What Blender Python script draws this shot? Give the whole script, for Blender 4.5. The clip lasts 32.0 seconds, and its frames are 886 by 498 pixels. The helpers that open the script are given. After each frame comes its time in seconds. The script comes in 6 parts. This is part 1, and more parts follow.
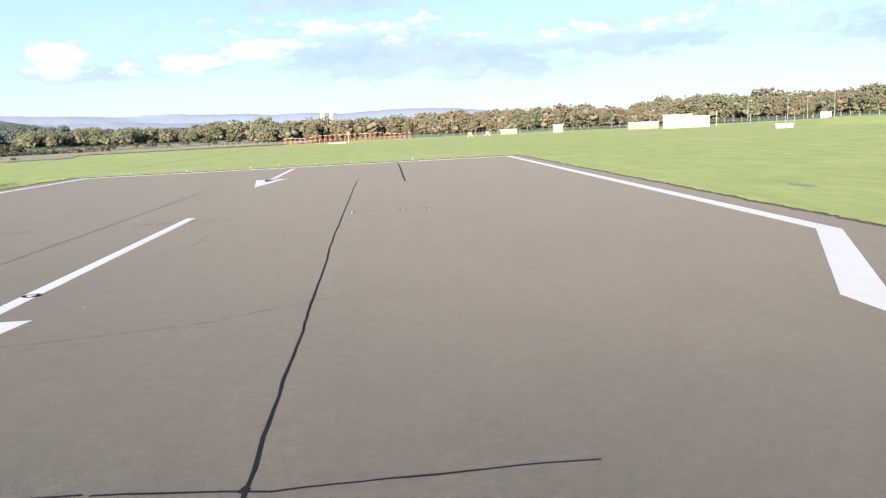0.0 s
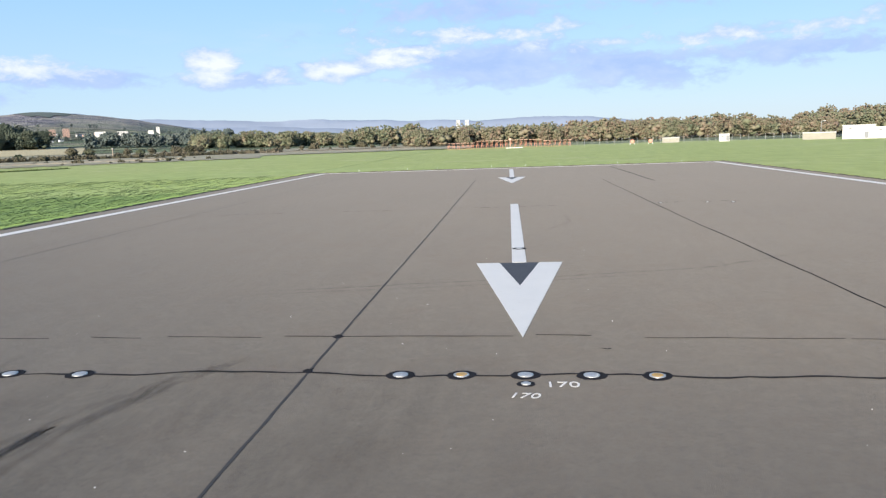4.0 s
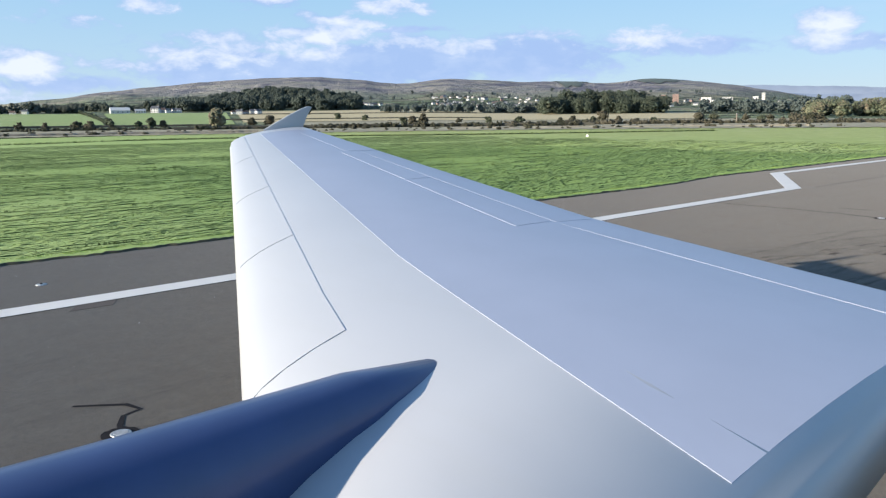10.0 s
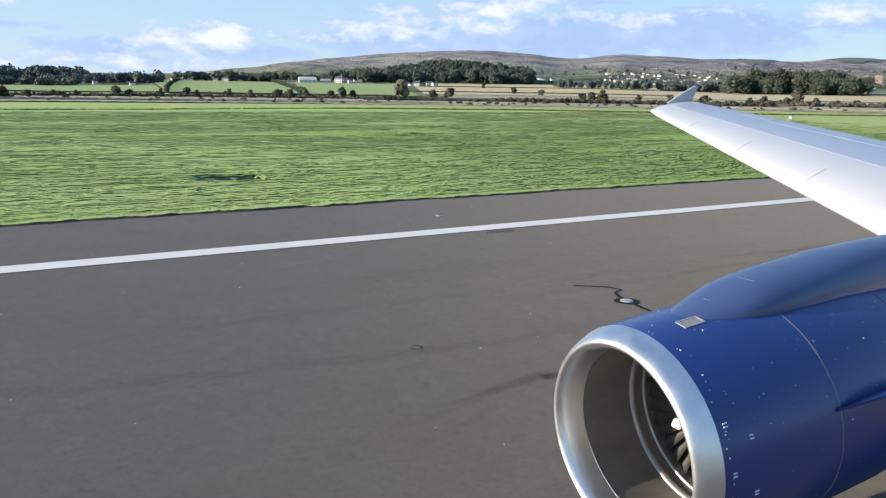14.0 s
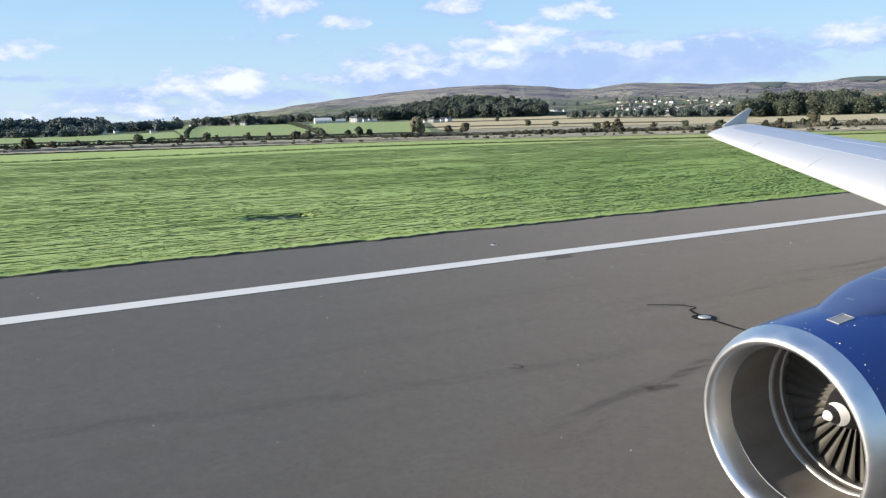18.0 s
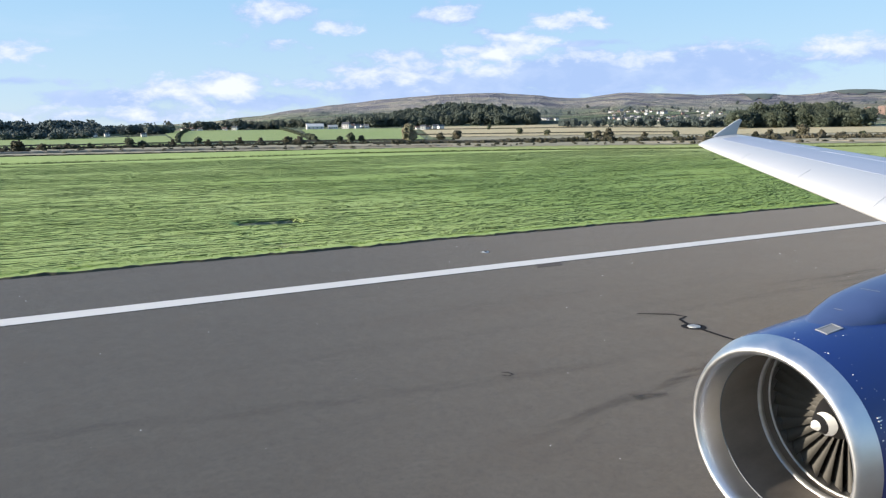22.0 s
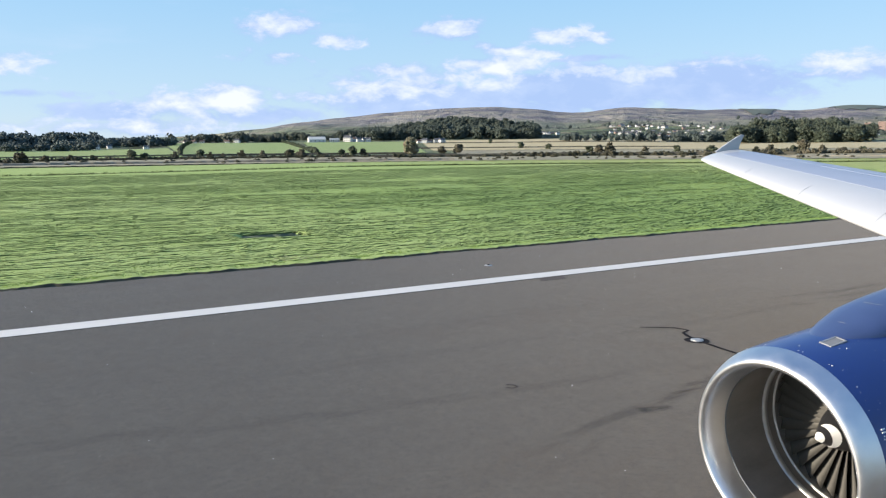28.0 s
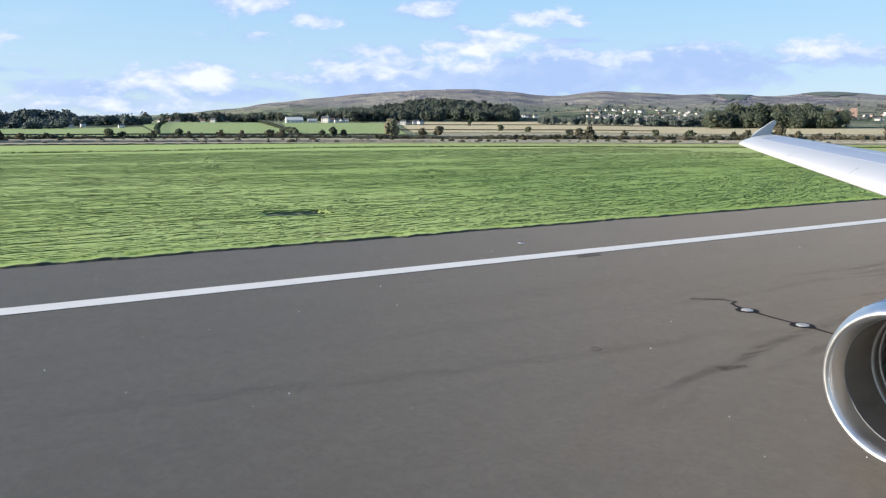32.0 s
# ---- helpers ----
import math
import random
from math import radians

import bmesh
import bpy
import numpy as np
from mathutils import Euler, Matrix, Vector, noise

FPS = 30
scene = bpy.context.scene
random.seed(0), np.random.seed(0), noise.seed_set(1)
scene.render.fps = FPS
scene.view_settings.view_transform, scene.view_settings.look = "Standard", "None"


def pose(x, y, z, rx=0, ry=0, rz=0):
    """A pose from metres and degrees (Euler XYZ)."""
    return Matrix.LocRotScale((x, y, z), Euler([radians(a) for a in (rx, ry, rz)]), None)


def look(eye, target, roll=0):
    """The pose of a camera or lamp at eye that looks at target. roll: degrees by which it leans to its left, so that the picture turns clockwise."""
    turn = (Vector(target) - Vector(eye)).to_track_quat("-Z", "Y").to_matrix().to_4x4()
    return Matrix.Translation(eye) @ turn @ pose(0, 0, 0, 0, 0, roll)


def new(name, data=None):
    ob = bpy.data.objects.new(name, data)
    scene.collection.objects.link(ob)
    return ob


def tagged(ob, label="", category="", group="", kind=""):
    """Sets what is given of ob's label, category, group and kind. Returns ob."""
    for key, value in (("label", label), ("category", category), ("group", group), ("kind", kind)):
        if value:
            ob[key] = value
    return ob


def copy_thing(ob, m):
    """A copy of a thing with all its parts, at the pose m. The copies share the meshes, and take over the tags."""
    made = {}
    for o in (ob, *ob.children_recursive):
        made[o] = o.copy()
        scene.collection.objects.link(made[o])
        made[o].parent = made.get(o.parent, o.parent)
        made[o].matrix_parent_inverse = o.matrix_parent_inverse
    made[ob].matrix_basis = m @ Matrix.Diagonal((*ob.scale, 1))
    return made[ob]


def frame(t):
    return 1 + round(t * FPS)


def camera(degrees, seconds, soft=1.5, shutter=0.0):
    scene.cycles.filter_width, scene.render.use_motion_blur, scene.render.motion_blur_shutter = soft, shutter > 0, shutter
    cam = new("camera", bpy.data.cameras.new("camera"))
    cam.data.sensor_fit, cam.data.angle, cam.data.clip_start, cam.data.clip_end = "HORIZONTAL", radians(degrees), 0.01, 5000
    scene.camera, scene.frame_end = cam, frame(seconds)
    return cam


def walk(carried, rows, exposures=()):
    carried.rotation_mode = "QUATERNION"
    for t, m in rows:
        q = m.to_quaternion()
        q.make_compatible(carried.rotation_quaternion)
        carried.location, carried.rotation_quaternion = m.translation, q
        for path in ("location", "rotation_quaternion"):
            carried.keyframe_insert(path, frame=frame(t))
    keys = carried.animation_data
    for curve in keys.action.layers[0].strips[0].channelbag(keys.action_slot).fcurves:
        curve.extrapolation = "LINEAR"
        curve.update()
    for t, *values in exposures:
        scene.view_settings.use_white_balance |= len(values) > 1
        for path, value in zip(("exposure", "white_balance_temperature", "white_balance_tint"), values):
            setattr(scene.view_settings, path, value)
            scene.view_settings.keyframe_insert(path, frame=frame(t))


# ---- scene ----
import collections

cam = camera(60.62, 32.0, soft=1.3)
PATH = [
    (0.0, pose(11.45, 37.48, 4.398, 80.74, 2.85, -4.49)),
    (0.5, pose(9.79, 37.22, 4.403, 80.95, 2.88, -3.47)),
    (1.0, pose(8.18, 36.57, 4.392, 80.76, 2.28, -2.10)),
    (1.5, pose(6.76, 35.99, 4.410, 80.79, 2.05, -0.37)),
    (2.0, pose(5.34, 35.31, 4.380, 80.73, 2.03, -1.67)),
    (2.5, pose(4.04, 34.60, 4.376, 80.77, 1.38, -2.10)),
    (4.5, pose(-0.16, 29.35, 4.373, 82.42, 2.35, 9.03)),
    (5.0, pose(-0.92, 27.73, 4.372, 83.00, 2.27, 12.34)),
    (5.5, pose(-1.54, 26.19, 4.366, 82.24, 1.29, 15.69)),
    (6.0, pose(-2.09, 24.40, 4.403, 82.02, 1.06, 19.76)),
    (6.5, pose(-2.48, 22.70, 4.406, 81.57, 0.36, 23.46)),
    (7.0, pose(-2.71, 20.90, 4.427, 78.29, 0.84, 29.71)),
    (7.5, pose(-2.90, 19.49, 4.434, 79.17, 0.99, 31.10)),
    (8.0, pose(-2.95, 17.71, 4.408, 79.92, 0.60, 34.19)),
    (8.5, pose(-2.79, 15.92, 4.426, 79.95, 0.55, 37.84)),
    (9.0, pose(-2.54, 13.94, 4.429, 80.10, 0.23, 41.30)),
    (9.5, pose(-2.04, 11.85, 4.455, 80.34, 0.34, 43.69)),
    (10.0, pose(-1.06, 9.63, 4.427, 80.24, 0.67, 47.93)),
    (10.5, pose(-0.75, 8.29, 4.487, 79.76, 0.34, 50.94)),
    (11.0, pose(-0.53, 6.95, 4.511, 78.84, 0.08, 53.81)),
    (11.5, pose(-0.25, 5.68, 4.547, 78.31, -0.49, 55.66)),
    (12.0, pose(-0.18, 4.64, 4.499, 77.90, -0.84, 57.40)),
    (12.5, pose(-0.08, 3.77, 4.456, 78.02, -1.10, 57.90)),
    (13.0, pose(-0.01, 2.92, 4.425, 78.37, -1.11, 58.65)),
    (13.5, pose(0.09, 2.18, 4.429, 78.31, -1.02, 60.40)),
    (15.5, pose(0.03, 0.40, 4.368, 78.70, 0.08, 59.22)),
    (16.0, pose(0.03, 0.10, 4.376, 79.05, -0.10, 58.38)),
    (16.5, pose(0.00, 0.02, 4.376, 80.64, 0.20, 58.41)),
    (17.0, pose(-0.02, 0.01, 4.370, 81.85, 0.96, 58.91)),
    (17.5, pose(-0.02, -0.00, 4.374, 81.68, 1.33, 60.22)),
    (18.0, pose(-0.00, 0.02, 4.377, 80.97, 1.50, 61.33)),
    (18.5, pose(-0.02, 0.01, 4.369, 81.05, 1.51, 60.95)),
    (19.0, pose(-0.01, -0.00, 4.361, 81.34, 1.26, 60.27)),
    (19.5, pose(0.00, 0.00, 4.368, 81.49, 1.34, 61.63)),
    (20.0, pose(0.00, 0.00, 4.366, 81.69, 1.09, 60.73)),
    (20.5, pose(-0.00, 0.01, 4.370, 81.88, 1.04, 61.67)),
    (21.0, pose(0.02, -0.00, 4.373, 81.82, 0.89, 61.75)),
    (21.5, pose(0.02, 0.00, 4.372, 81.89, 0.89, 61.49)),
    (22.0, pose(0.00, 0.01, 4.371, 81.50, 0.80, 60.73)),
    (22.5, pose(0.01, 0.01, 4.371, 81.58, 0.86, 60.95)),
    (23.0, pose(0.01, 0.01, 4.369, 81.52, 0.77, 60.66)),
    (23.5, pose(-0.00, 0.01, 4.369, 81.33, 0.68, 60.10)),
    (24.0, pose(0.00, 0.00, 4.366, 80.90, 0.32, 58.52)),
    (24.5, pose(-0.02, -0.00, 4.365, 80.35, 0.11, 58.85)),
    (26.5, pose(0.05, -0.08, 4.392, 80.95, -0.27, 59.47)),
    (27.0, pose(0.08, -0.11, 4.396, 82.32, 0.10, 59.12)),
    (27.5, pose(0.08, -0.11, 4.395, 82.37, 0.45, 60.13)),
    (28.0, pose(0.07, -0.13, 4.381, 82.51, 0.55, 60.83)),
    (28.5, pose(0.10, -0.12, 4.393, 82.61, 0.71, 61.40)),
    (29.0, pose(0.11, -0.14, 4.397, 82.33, 0.61, 61.93)),
    (29.5, pose(0.12, -0.19, 4.398, 81.23, 0.39, 62.68)),
    (30.0, pose(0.08, -0.26, 4.399, 80.76, 0.27, 62.43)),
    (30.5, pose(0.03, -0.55, 4.391, 80.70, 0.08, 61.84)),
    (31.0, pose(-0.02, -1.06, 4.383, 80.77, -0.27, 60.54)),
    (31.5, pose(-0.08, -1.75, 4.364, 80.93, -0.55, 59.67)),
    (32.0, pose(-0.02, -2.74, 4.376, 81.17, -0.08, 59.09)),
]
EXPOSURES = [(0.0, 1.37, 6800, 12), (2.5, 1.17, 6520, 12), (4.5, 0.95, 6350, 10), (6.0, 0.80, 6120, 9), (7.0, 0.70, 6150, 9), (8.0, 0.79, 6180, 9), (9.0, 0.84, 6200, 9), (10.5, 0.92, 6400, 9), (13.5, 1.0, 6500, 10), (32.0, 1.0, 6500, 10)]
walk(cam, PATH, EXPOSURES)

# ---- world, sun ----
SUN_TO = Vector((-0.318, -0.912, 0.259)).normalized()
SUN_ELEV = math.asin(SUN_TO.z)
SUN_ROT = math.atan2(SUN_TO.x, SUN_TO.y)


class Nodes:
    """Short hand for building node trees."""

    def __init__(self, tree):
        self.t = tree
        tree.nodes.clear()

    def add(self, kind, inputs=None, operation="", feature=""):
        n = self.t.nodes.new(kind)
        if operation:
            n.operation = operation
        if feature:
            n.feature = feature
        for k, v in (inputs or {}).items():
            self.feed(n.inputs[k], v)
        return n

    def feed(self, sock, v):
        if isinstance(v, bpy.types.NodeSocket):
            self.t.links.new(v, sock)
        elif isinstance(v, bpy.types.Node):
            self.t.links.new(v.outputs[0], sock)
        else:
            sock.default_value = v

    def noise(self, vec, scale, detail=4.0, rough=0.55, dist=0.0):
        return self.add("ShaderNodeTexNoise", {"Vector": vec, "Scale": scale, "Detail": detail, "Roughness": rough, "Distortion": dist}).outputs["Fac"]

    def ramp(self, fac, stops, interp="LINEAR"):
        n = self.add("ShaderNodeValToRGB", {"Fac": fac})
        n.color_ramp.interpolation = interp
        e = n.color_ramp.elements
        while len(e) < len(stops):
            e.new(0.5)
        for el, (p, c) in zip(e, stops):
            el.position = p
            el.color = (c, c, c, 1) if isinstance(c, (int, float)) else (*c, 1)
        return n.outputs["Color"]

    def mix(self, fac, a, b, blend="MIX"):
        n = self.add("ShaderNodeMix")
        n.data_type, n.blend_type = "RGBA", blend
        self.feed(n.inputs[0], fac)
        for sock, v in ((n.inputs[6], a), (n.inputs[7], b)):
            self.feed(sock, (*v, 1) if isinstance(v, tuple) and len(v) == 3 else v)
        return n.outputs[2]

    def math(self, op, a, b=0.0):
        return self.add("ShaderNodeMath", {0: a, 1: b}, op).outputs[0]

    def scaled(self, vec, s):
        return self.add("ShaderNodeMapping", {"Vector": vec, "Scale": s}).outputs[0]


def build_world():
    w = bpy.data.worlds.new("sky")
    scene.world = w
    w.use_nodes = True
    n = Nodes(w.node_tree)
    sky = n.add("ShaderNodeTexSky")
    sky.sky_type, sky.sun_disc, sky.sun_elevation, sky.sun_rotation = "NISHITA", False, SUN_ELEV, SUN_ROT
    sky.air_density, sky.dust_density, sky.ozone_density, sky.altitude = 1.0, 0.6, 2.5, 20.0
    tc = n.add("ShaderNodeTexCoord").outputs["Generated"]
    xyz = n.add("ShaderNodeSeparateXYZ", {0: tc})
    x, y, z = xyz.outputs[0], xyz.outputs[1], xyz.outputs[2]
    zc = n.math("MAXIMUM", z, 0.0)
    # thin high cloud lies on a flat layer, so it closes up towards the horizon
    zz = n.math("ADD", zc, 0.07)
    flat = n.add("ShaderNodeCombineXYZ", {0: n.math("DIVIDE", x, zz), 1: n.math("DIVIDE", y, zz), 2: n.math("MULTIPLY", z, 5.0)}).outputs[0]
    big = n.noise(flat, 0.55, 6.0, 0.55, 0.3)
    puff = n.noise(flat, 1.5, 7.0, 0.6, 0.2)
    high = n.ramp(n.math("ADD", n.math("MULTIPLY", big, 0.6), n.math("MULTIPLY", puff, 0.4)), [(0.56, 0.0), (0.80, 0.30)])
    # bearing and height of the sky's points, in degrees, with ragged edges for the clouds
    ragged = n.noise(n.scaled(tc, (1.0, 1.0, 2.2)), 26.0, 7.0, 0.60, 0.2)
    soft = n.noise(n.scaled(tc, (1.0, 1.0, 2.6)), 9.0, 5.0, 0.55, 0.3)
    az = n.math("MULTIPLY", n.math("ARCTAN2", n.math("MULTIPLY", x, -1.0), y), 57.2958)
    el = n.math("MULTIPLY", n.math("ARCSINE", z), 57.2958)
    az = n.math("ADD", az, n.math("MULTIPLY", n.math("SUBTRACT", soft, 0.5), 2.6))
    el = n.math("ADD", el, n.math("MULTIPLY", n.math("SUBTRACT", soft, 0.5), 0.7))

    def heap(spots):
        """How near each point of the sky is to the middle of a cloud: bearing, height, half width, half height, weight."""
        best = None
        for a0, e0, wa, we, k in spots:
            u = n.math("DIVIDE", n.math("SUBTRACT", az, a0), wa)
            v = n.math("DIVIDE", n.math("SUBTRACT", el, e0), we)
            d = n.math("SQRT", n.math("ADD", n.math("MULTIPLY", u, u), n.math("MULTIPLY", v, v)))
            f = n.math("MULTIPLY", n.math("SUBTRACT", 1.25, d), k)
            best = f if best is None else n.math("MAXIMUM", best, f)
        return best

    grey = heap([(84.0, 2.8, 4.2, 0.75, 1.0), (74.5, 2.6, 5.0, 0.7, 0.8), (61.5, 3.7, 9.0, 1.5, 1.2), (51.0, 4.1, 9.0, 1.8, 1.3), (41.5, 4.3, 7.0, 1.7, 1.2), (30.0, 4.8, 6.0, 0.75, 0.9), (20.0, 4.7, 4.5, 0.7, 0.8),
                 (0.5, 5.3, 8.0, 1.7, 0.95), (-8.0, 4.6, 8.0, 1.4, 0.8), (-19.0, 5.2, 7.0, 1.0, 0.8), (3.0, 9.3, 9.0, 1.2, 0.55), (-12.0, 9.6, 8.0, 1.0, 0.5), (50.0, 6.4, 4.5, 0.28, 0.6), (90.0, 3.9, 6.0, 0.28, 0.5), (102.0, 3.4, 8.0, 1.2, 0.8), (-38.0, 5.0, 9.0, 1.4, 0.8)])
    white = heap([(84.0, 1.7, 8.0, 0.55, 0.55), (70.5, 3.9, 2.4, 0.5, 0.45), (52.0, 5.4, 4.0, 0.45, 0.5), (41.0, 5.7, 4.0, 0.45, 0.5), (76.6, 3.7, 2.6, 1.02, 1.0), (80.0, 3.3, 3.1, 0.90, 0.75), (72.4, 8.8, 2.6, 0.90, 0.8), (60.2, 8.6, 2.2, 0.84, 0.75), (51.6, 7.9, 3.1, 0.78, 0.6), (68.6, 7.9, 1.6, 0.54, 0.45), (72.9, 6.7, 2.4, 0.46, 0.4),
                  (57.0, 6.0, 3.1, 0.72, 0.9), (60.5, 5.3, 4.3, 0.90, 0.6), (65.8, 4.6, 4.1, 0.84, 0.6), (64.0, 5.7, 3.8, 0.48, 0.5), (55.3, 7.0, 3.1, 0.42, 0.5), (46.0, 5.3, 4.3, 0.48, 0.5), (34.5, 5.4, 4.8, 0.72, 0.55),
                  (21.9, 5.6, 1.8, 1.02, 0.95), (17.3, 5.0, 1.4, 0.60, 0.7), (12.6, 5.2, 2.9, 0.78, 0.95), (9.4, 5.8, 2.9, 0.72, 0.95), (7.0, 6.3, 2.2, 0.54, 0.85), (3.0, 7.4, 8.4, 0.60, 0.4), (-14.0, 6.4, 8.4, 0.48, 0.4), (94.0, 6.0, 4.8, 0.96, 0.6), (-30.0, 7.5, 6.0, 0.96, 0.6)])
    fray = n.math("SUBTRACT", ragged, 0.5)
    body = n.math("MAXIMUM", grey, n.math("ADD", white, 0.12))
    cover = n.ramp(n.math("ADD", body, n.math("MULTIPLY", fray, 2.2)), [(0.02, 0.0), (0.62, 0.94)], "EASE")
    # bright crowns, flat lilac undersides, torn by the same wind
    glow = n.math("ADD", n.math("MULTIPLY", white, 0.95), n.math("MULTIPLY", fray, 2.6))
    crown = n.ramp(n.math("ADD", glow, n.math("MULTIPLY", n.math("SUBTRACT", soft, 0.5), 0.9)), [(0.05, 0.0), (0.95, 1.0)])
    air = n.ramp(z, [(0.0, (5.9, 7.2, 8.4)), (0.05, (5.0, 6.8, 8.6)), (0.18, (3.5, 6.0, 8.6)), (0.5, (2.0, 3.9, 7.0)), (1.0, (1.2, 2.6, 5.6))])
    base = n.mix(high, n.mix(0.75, sky.outputs[0], air), (5.6, 6.5, 8.3))
    under = n.mix(n.ramp(n.math("ADD", n.math("MULTIPLY", ragged, 0.5), n.math("MULTIPLY", soft, 0.5)), [(0.42, 0.0), (0.68, 1.0)]), (3.5, 4.8, 7.6), (4.7, 5.8, 8.1))
    mixed = n.mix(cover, base, n.mix(crown, under, (7.6, 8.0, 8.8)))
    bg = n.add("ShaderNodeBackground", {"Color": mixed, "Strength": 0.064})
    n.add("ShaderNodeOutputWorld", {"Surface": bg})


build_world()
sun = new("sun", bpy.data.lights.new("sun", "SUN"))
sun.data.energy, sun.data.angle, sun.data.color = 5.0, radians(0.6), (1.0, 0.89, 0.74)
sun.matrix_world = look(SUN_TO * 50, (0, 0, 0))


# ---- materials ----
def material(name, rough=0.8, metal=0.0, spec=0.5):
    m = bpy.data.materials.new(name)
    m.use_nodes = True
    n = Nodes(m.node_tree)
    n.bsdf = n.add("ShaderNodeBsdfPrincipled", {"Roughness": rough, "Metallic": metal, "Specular IOR Level": spec})
    n.add("ShaderNodeOutputMaterial", {"Surface": n.bsdf})
    n.pos = n.add("ShaderNodeNewGeometry").outputs["Position"]
    n.island = n.add("ShaderNodeNewGeometry").outputs["Random Per Island"]
    n.obj = n.add("ShaderNodeTexCoord").outputs["Object"]
    n.rnd = n.add("ShaderNodeObjectInfo").outputs["Random"]
    return m, n


def colour(n, c):
    n.feed(n.bsdf.inputs["Base Color"], (*c, 1) if isinstance(c, tuple) and len(c) == 3 else c)


def bump(n, height, dist, strength=1.0):
    n.feed(n.bsdf.inputs["Normal"], n.add("ShaderNodeBump", {"Height": height, "Distance": dist, "Strength": strength}).outputs[0])


def plain(name, c, rough=0.6, metal=0.0, vary=0.12, scale=6.0, grain=0.003):
    m, n = material(name, rough, metal)
    f = n.noise(n.obj, scale, 5.0)
    lo, hi = tuple(v * (1 - vary) for v in c), tuple(min(1, v * (1 + vary)) for v in c)
    colour(n, n.mix(f, lo, hi))
    if grain:
        bump(n, n.noise(n.obj, scale * 14, 3.0), grain)
    return m


def asphalt_material():
    m, n = material("asphalt", 0.80, 0.0, 0.30)
    fine = n.noise(n.pos, 38.0, 5.0, 0.75)
    wide = n.noise(n.pos, 0.09, 5.0, 0.6)
    mid = n.noise(n.scaled(n.pos, (1.0, 0.16, 1.0)), 0.9, 5.0, 0.6)
    patch = n.noise(n.pos, 3.2, 4.0, 0.6)
    c = n.mix(wide, (0.098, 0.084, 0.068), (0.127, 0.109, 0.087))
    c = n.mix(n.ramp(mid, [(0.40, 0.0), (0.68, 0.4)]), c, (0.086, 0.075, 0.062))
    c = n.mix(n.ramp(patch, [(0.40, 0.0), (0.70, 0.45)]), c, (0.148, 0.130, 0.108))
    blot = n.noise(n.pos, 0.55, 7.0, 0.68, 0.4)
    c = n.mix(n.ramp(blot, [(0.50, 0.0), (0.72, 0.5)]), c, (0.104, 0.079, 0.058))
    c = n.mix(n.ramp(n.noise(n.pos, 11.0, 6.0, 0.75), [(0.46, 0.0), (0.70, 0.6)]), c, (0.062, 0.055, 0.048))
    c = n.mix(n.ramp(fine, [(0.3, 0.0), (0.8, 0.4)]), c, (0.172, 0.155, 0.130))
    colour(n, c)
    n.feed(n.bsdf.inputs["Diffuse Roughness"], 0.6)
    n.feed(n.bsdf.inputs["Sheen Weight"], 0.022)
    n.feed(n.bsdf.inputs["Sheen Roughness"], 0.55)
    bump(n, n.noise(n.pos, 90.0, 3.0, 0.7), 0.012, 0.8)
    return m


def paint_material():
    m, n = material("white_line_paint", 0.8, 0.0, 0.2)
    wear = n.noise(n.pos, 6.0, 6.0, 0.7)
    grime = n.noise(n.pos, 0.7, 4.0)
    c = n.mix(grime, (0.63, 0.605, 0.56), (0.72, 0.69, 0.64))
    c = n.mix(n.ramp(wear, [(0.60, 0.0), (0.82, 0.4)]), c, (0.40, 0.29, 0.28))
    colour(n, c)
    bump(n, n.noise(n.pos, 60.0, 3.0), 0.006)
    return m


def tar_material():
    m, n = material("tar_seal", 0.95, 0.0, 0.08)
    colour(n, n.mix(n.noise(n.pos, 4.0, 5.0), (0.010, 0.010, 0.012), (0.032, 0.030, 0.032)))
    return m


def tyre_mark_material():
    m, n = material("tyre_rubber_mark", 0.95, 0.0, 0.1)
    colour(n, (0.050, 0.048, 0.047))
    streak = n.noise(n.scaled(n.pos, (2.6, 0.5, 1.0)), 1.1, 7.0, 0.75, 0.4)
    uv = n.add("ShaderNodeTexCoord").outputs["UV"]
    sx = n.add("ShaderNodeSeparateXYZ", {0: uv})
    edge = n.ramp(sx.outputs[0], [(0.0, 0.0), (0.35, 1.0), (0.65, 1.0), (1.0, 0.0)], "EASE")
    ends = n.ramp(sx.outputs[1], [(0.0, 0.0), (0.18, 1.0), (0.82, 1.0), (1.0, 0.0)], "EASE")
    a = n.math("MULTIPLY", n.math("MULTIPLY", edge, ends), n.ramp(streak, [(0.38, 0.0), (0.72, 0.62)]))
    a = n.math("MULTIPLY", a, n.add("ShaderNodeSeparateColor", {0: n.add("ShaderNodeObjectInfo").outputs["Color"]}).outputs[0])
    n.feed(n.bsdf.inputs["Alpha"], a)
    return m


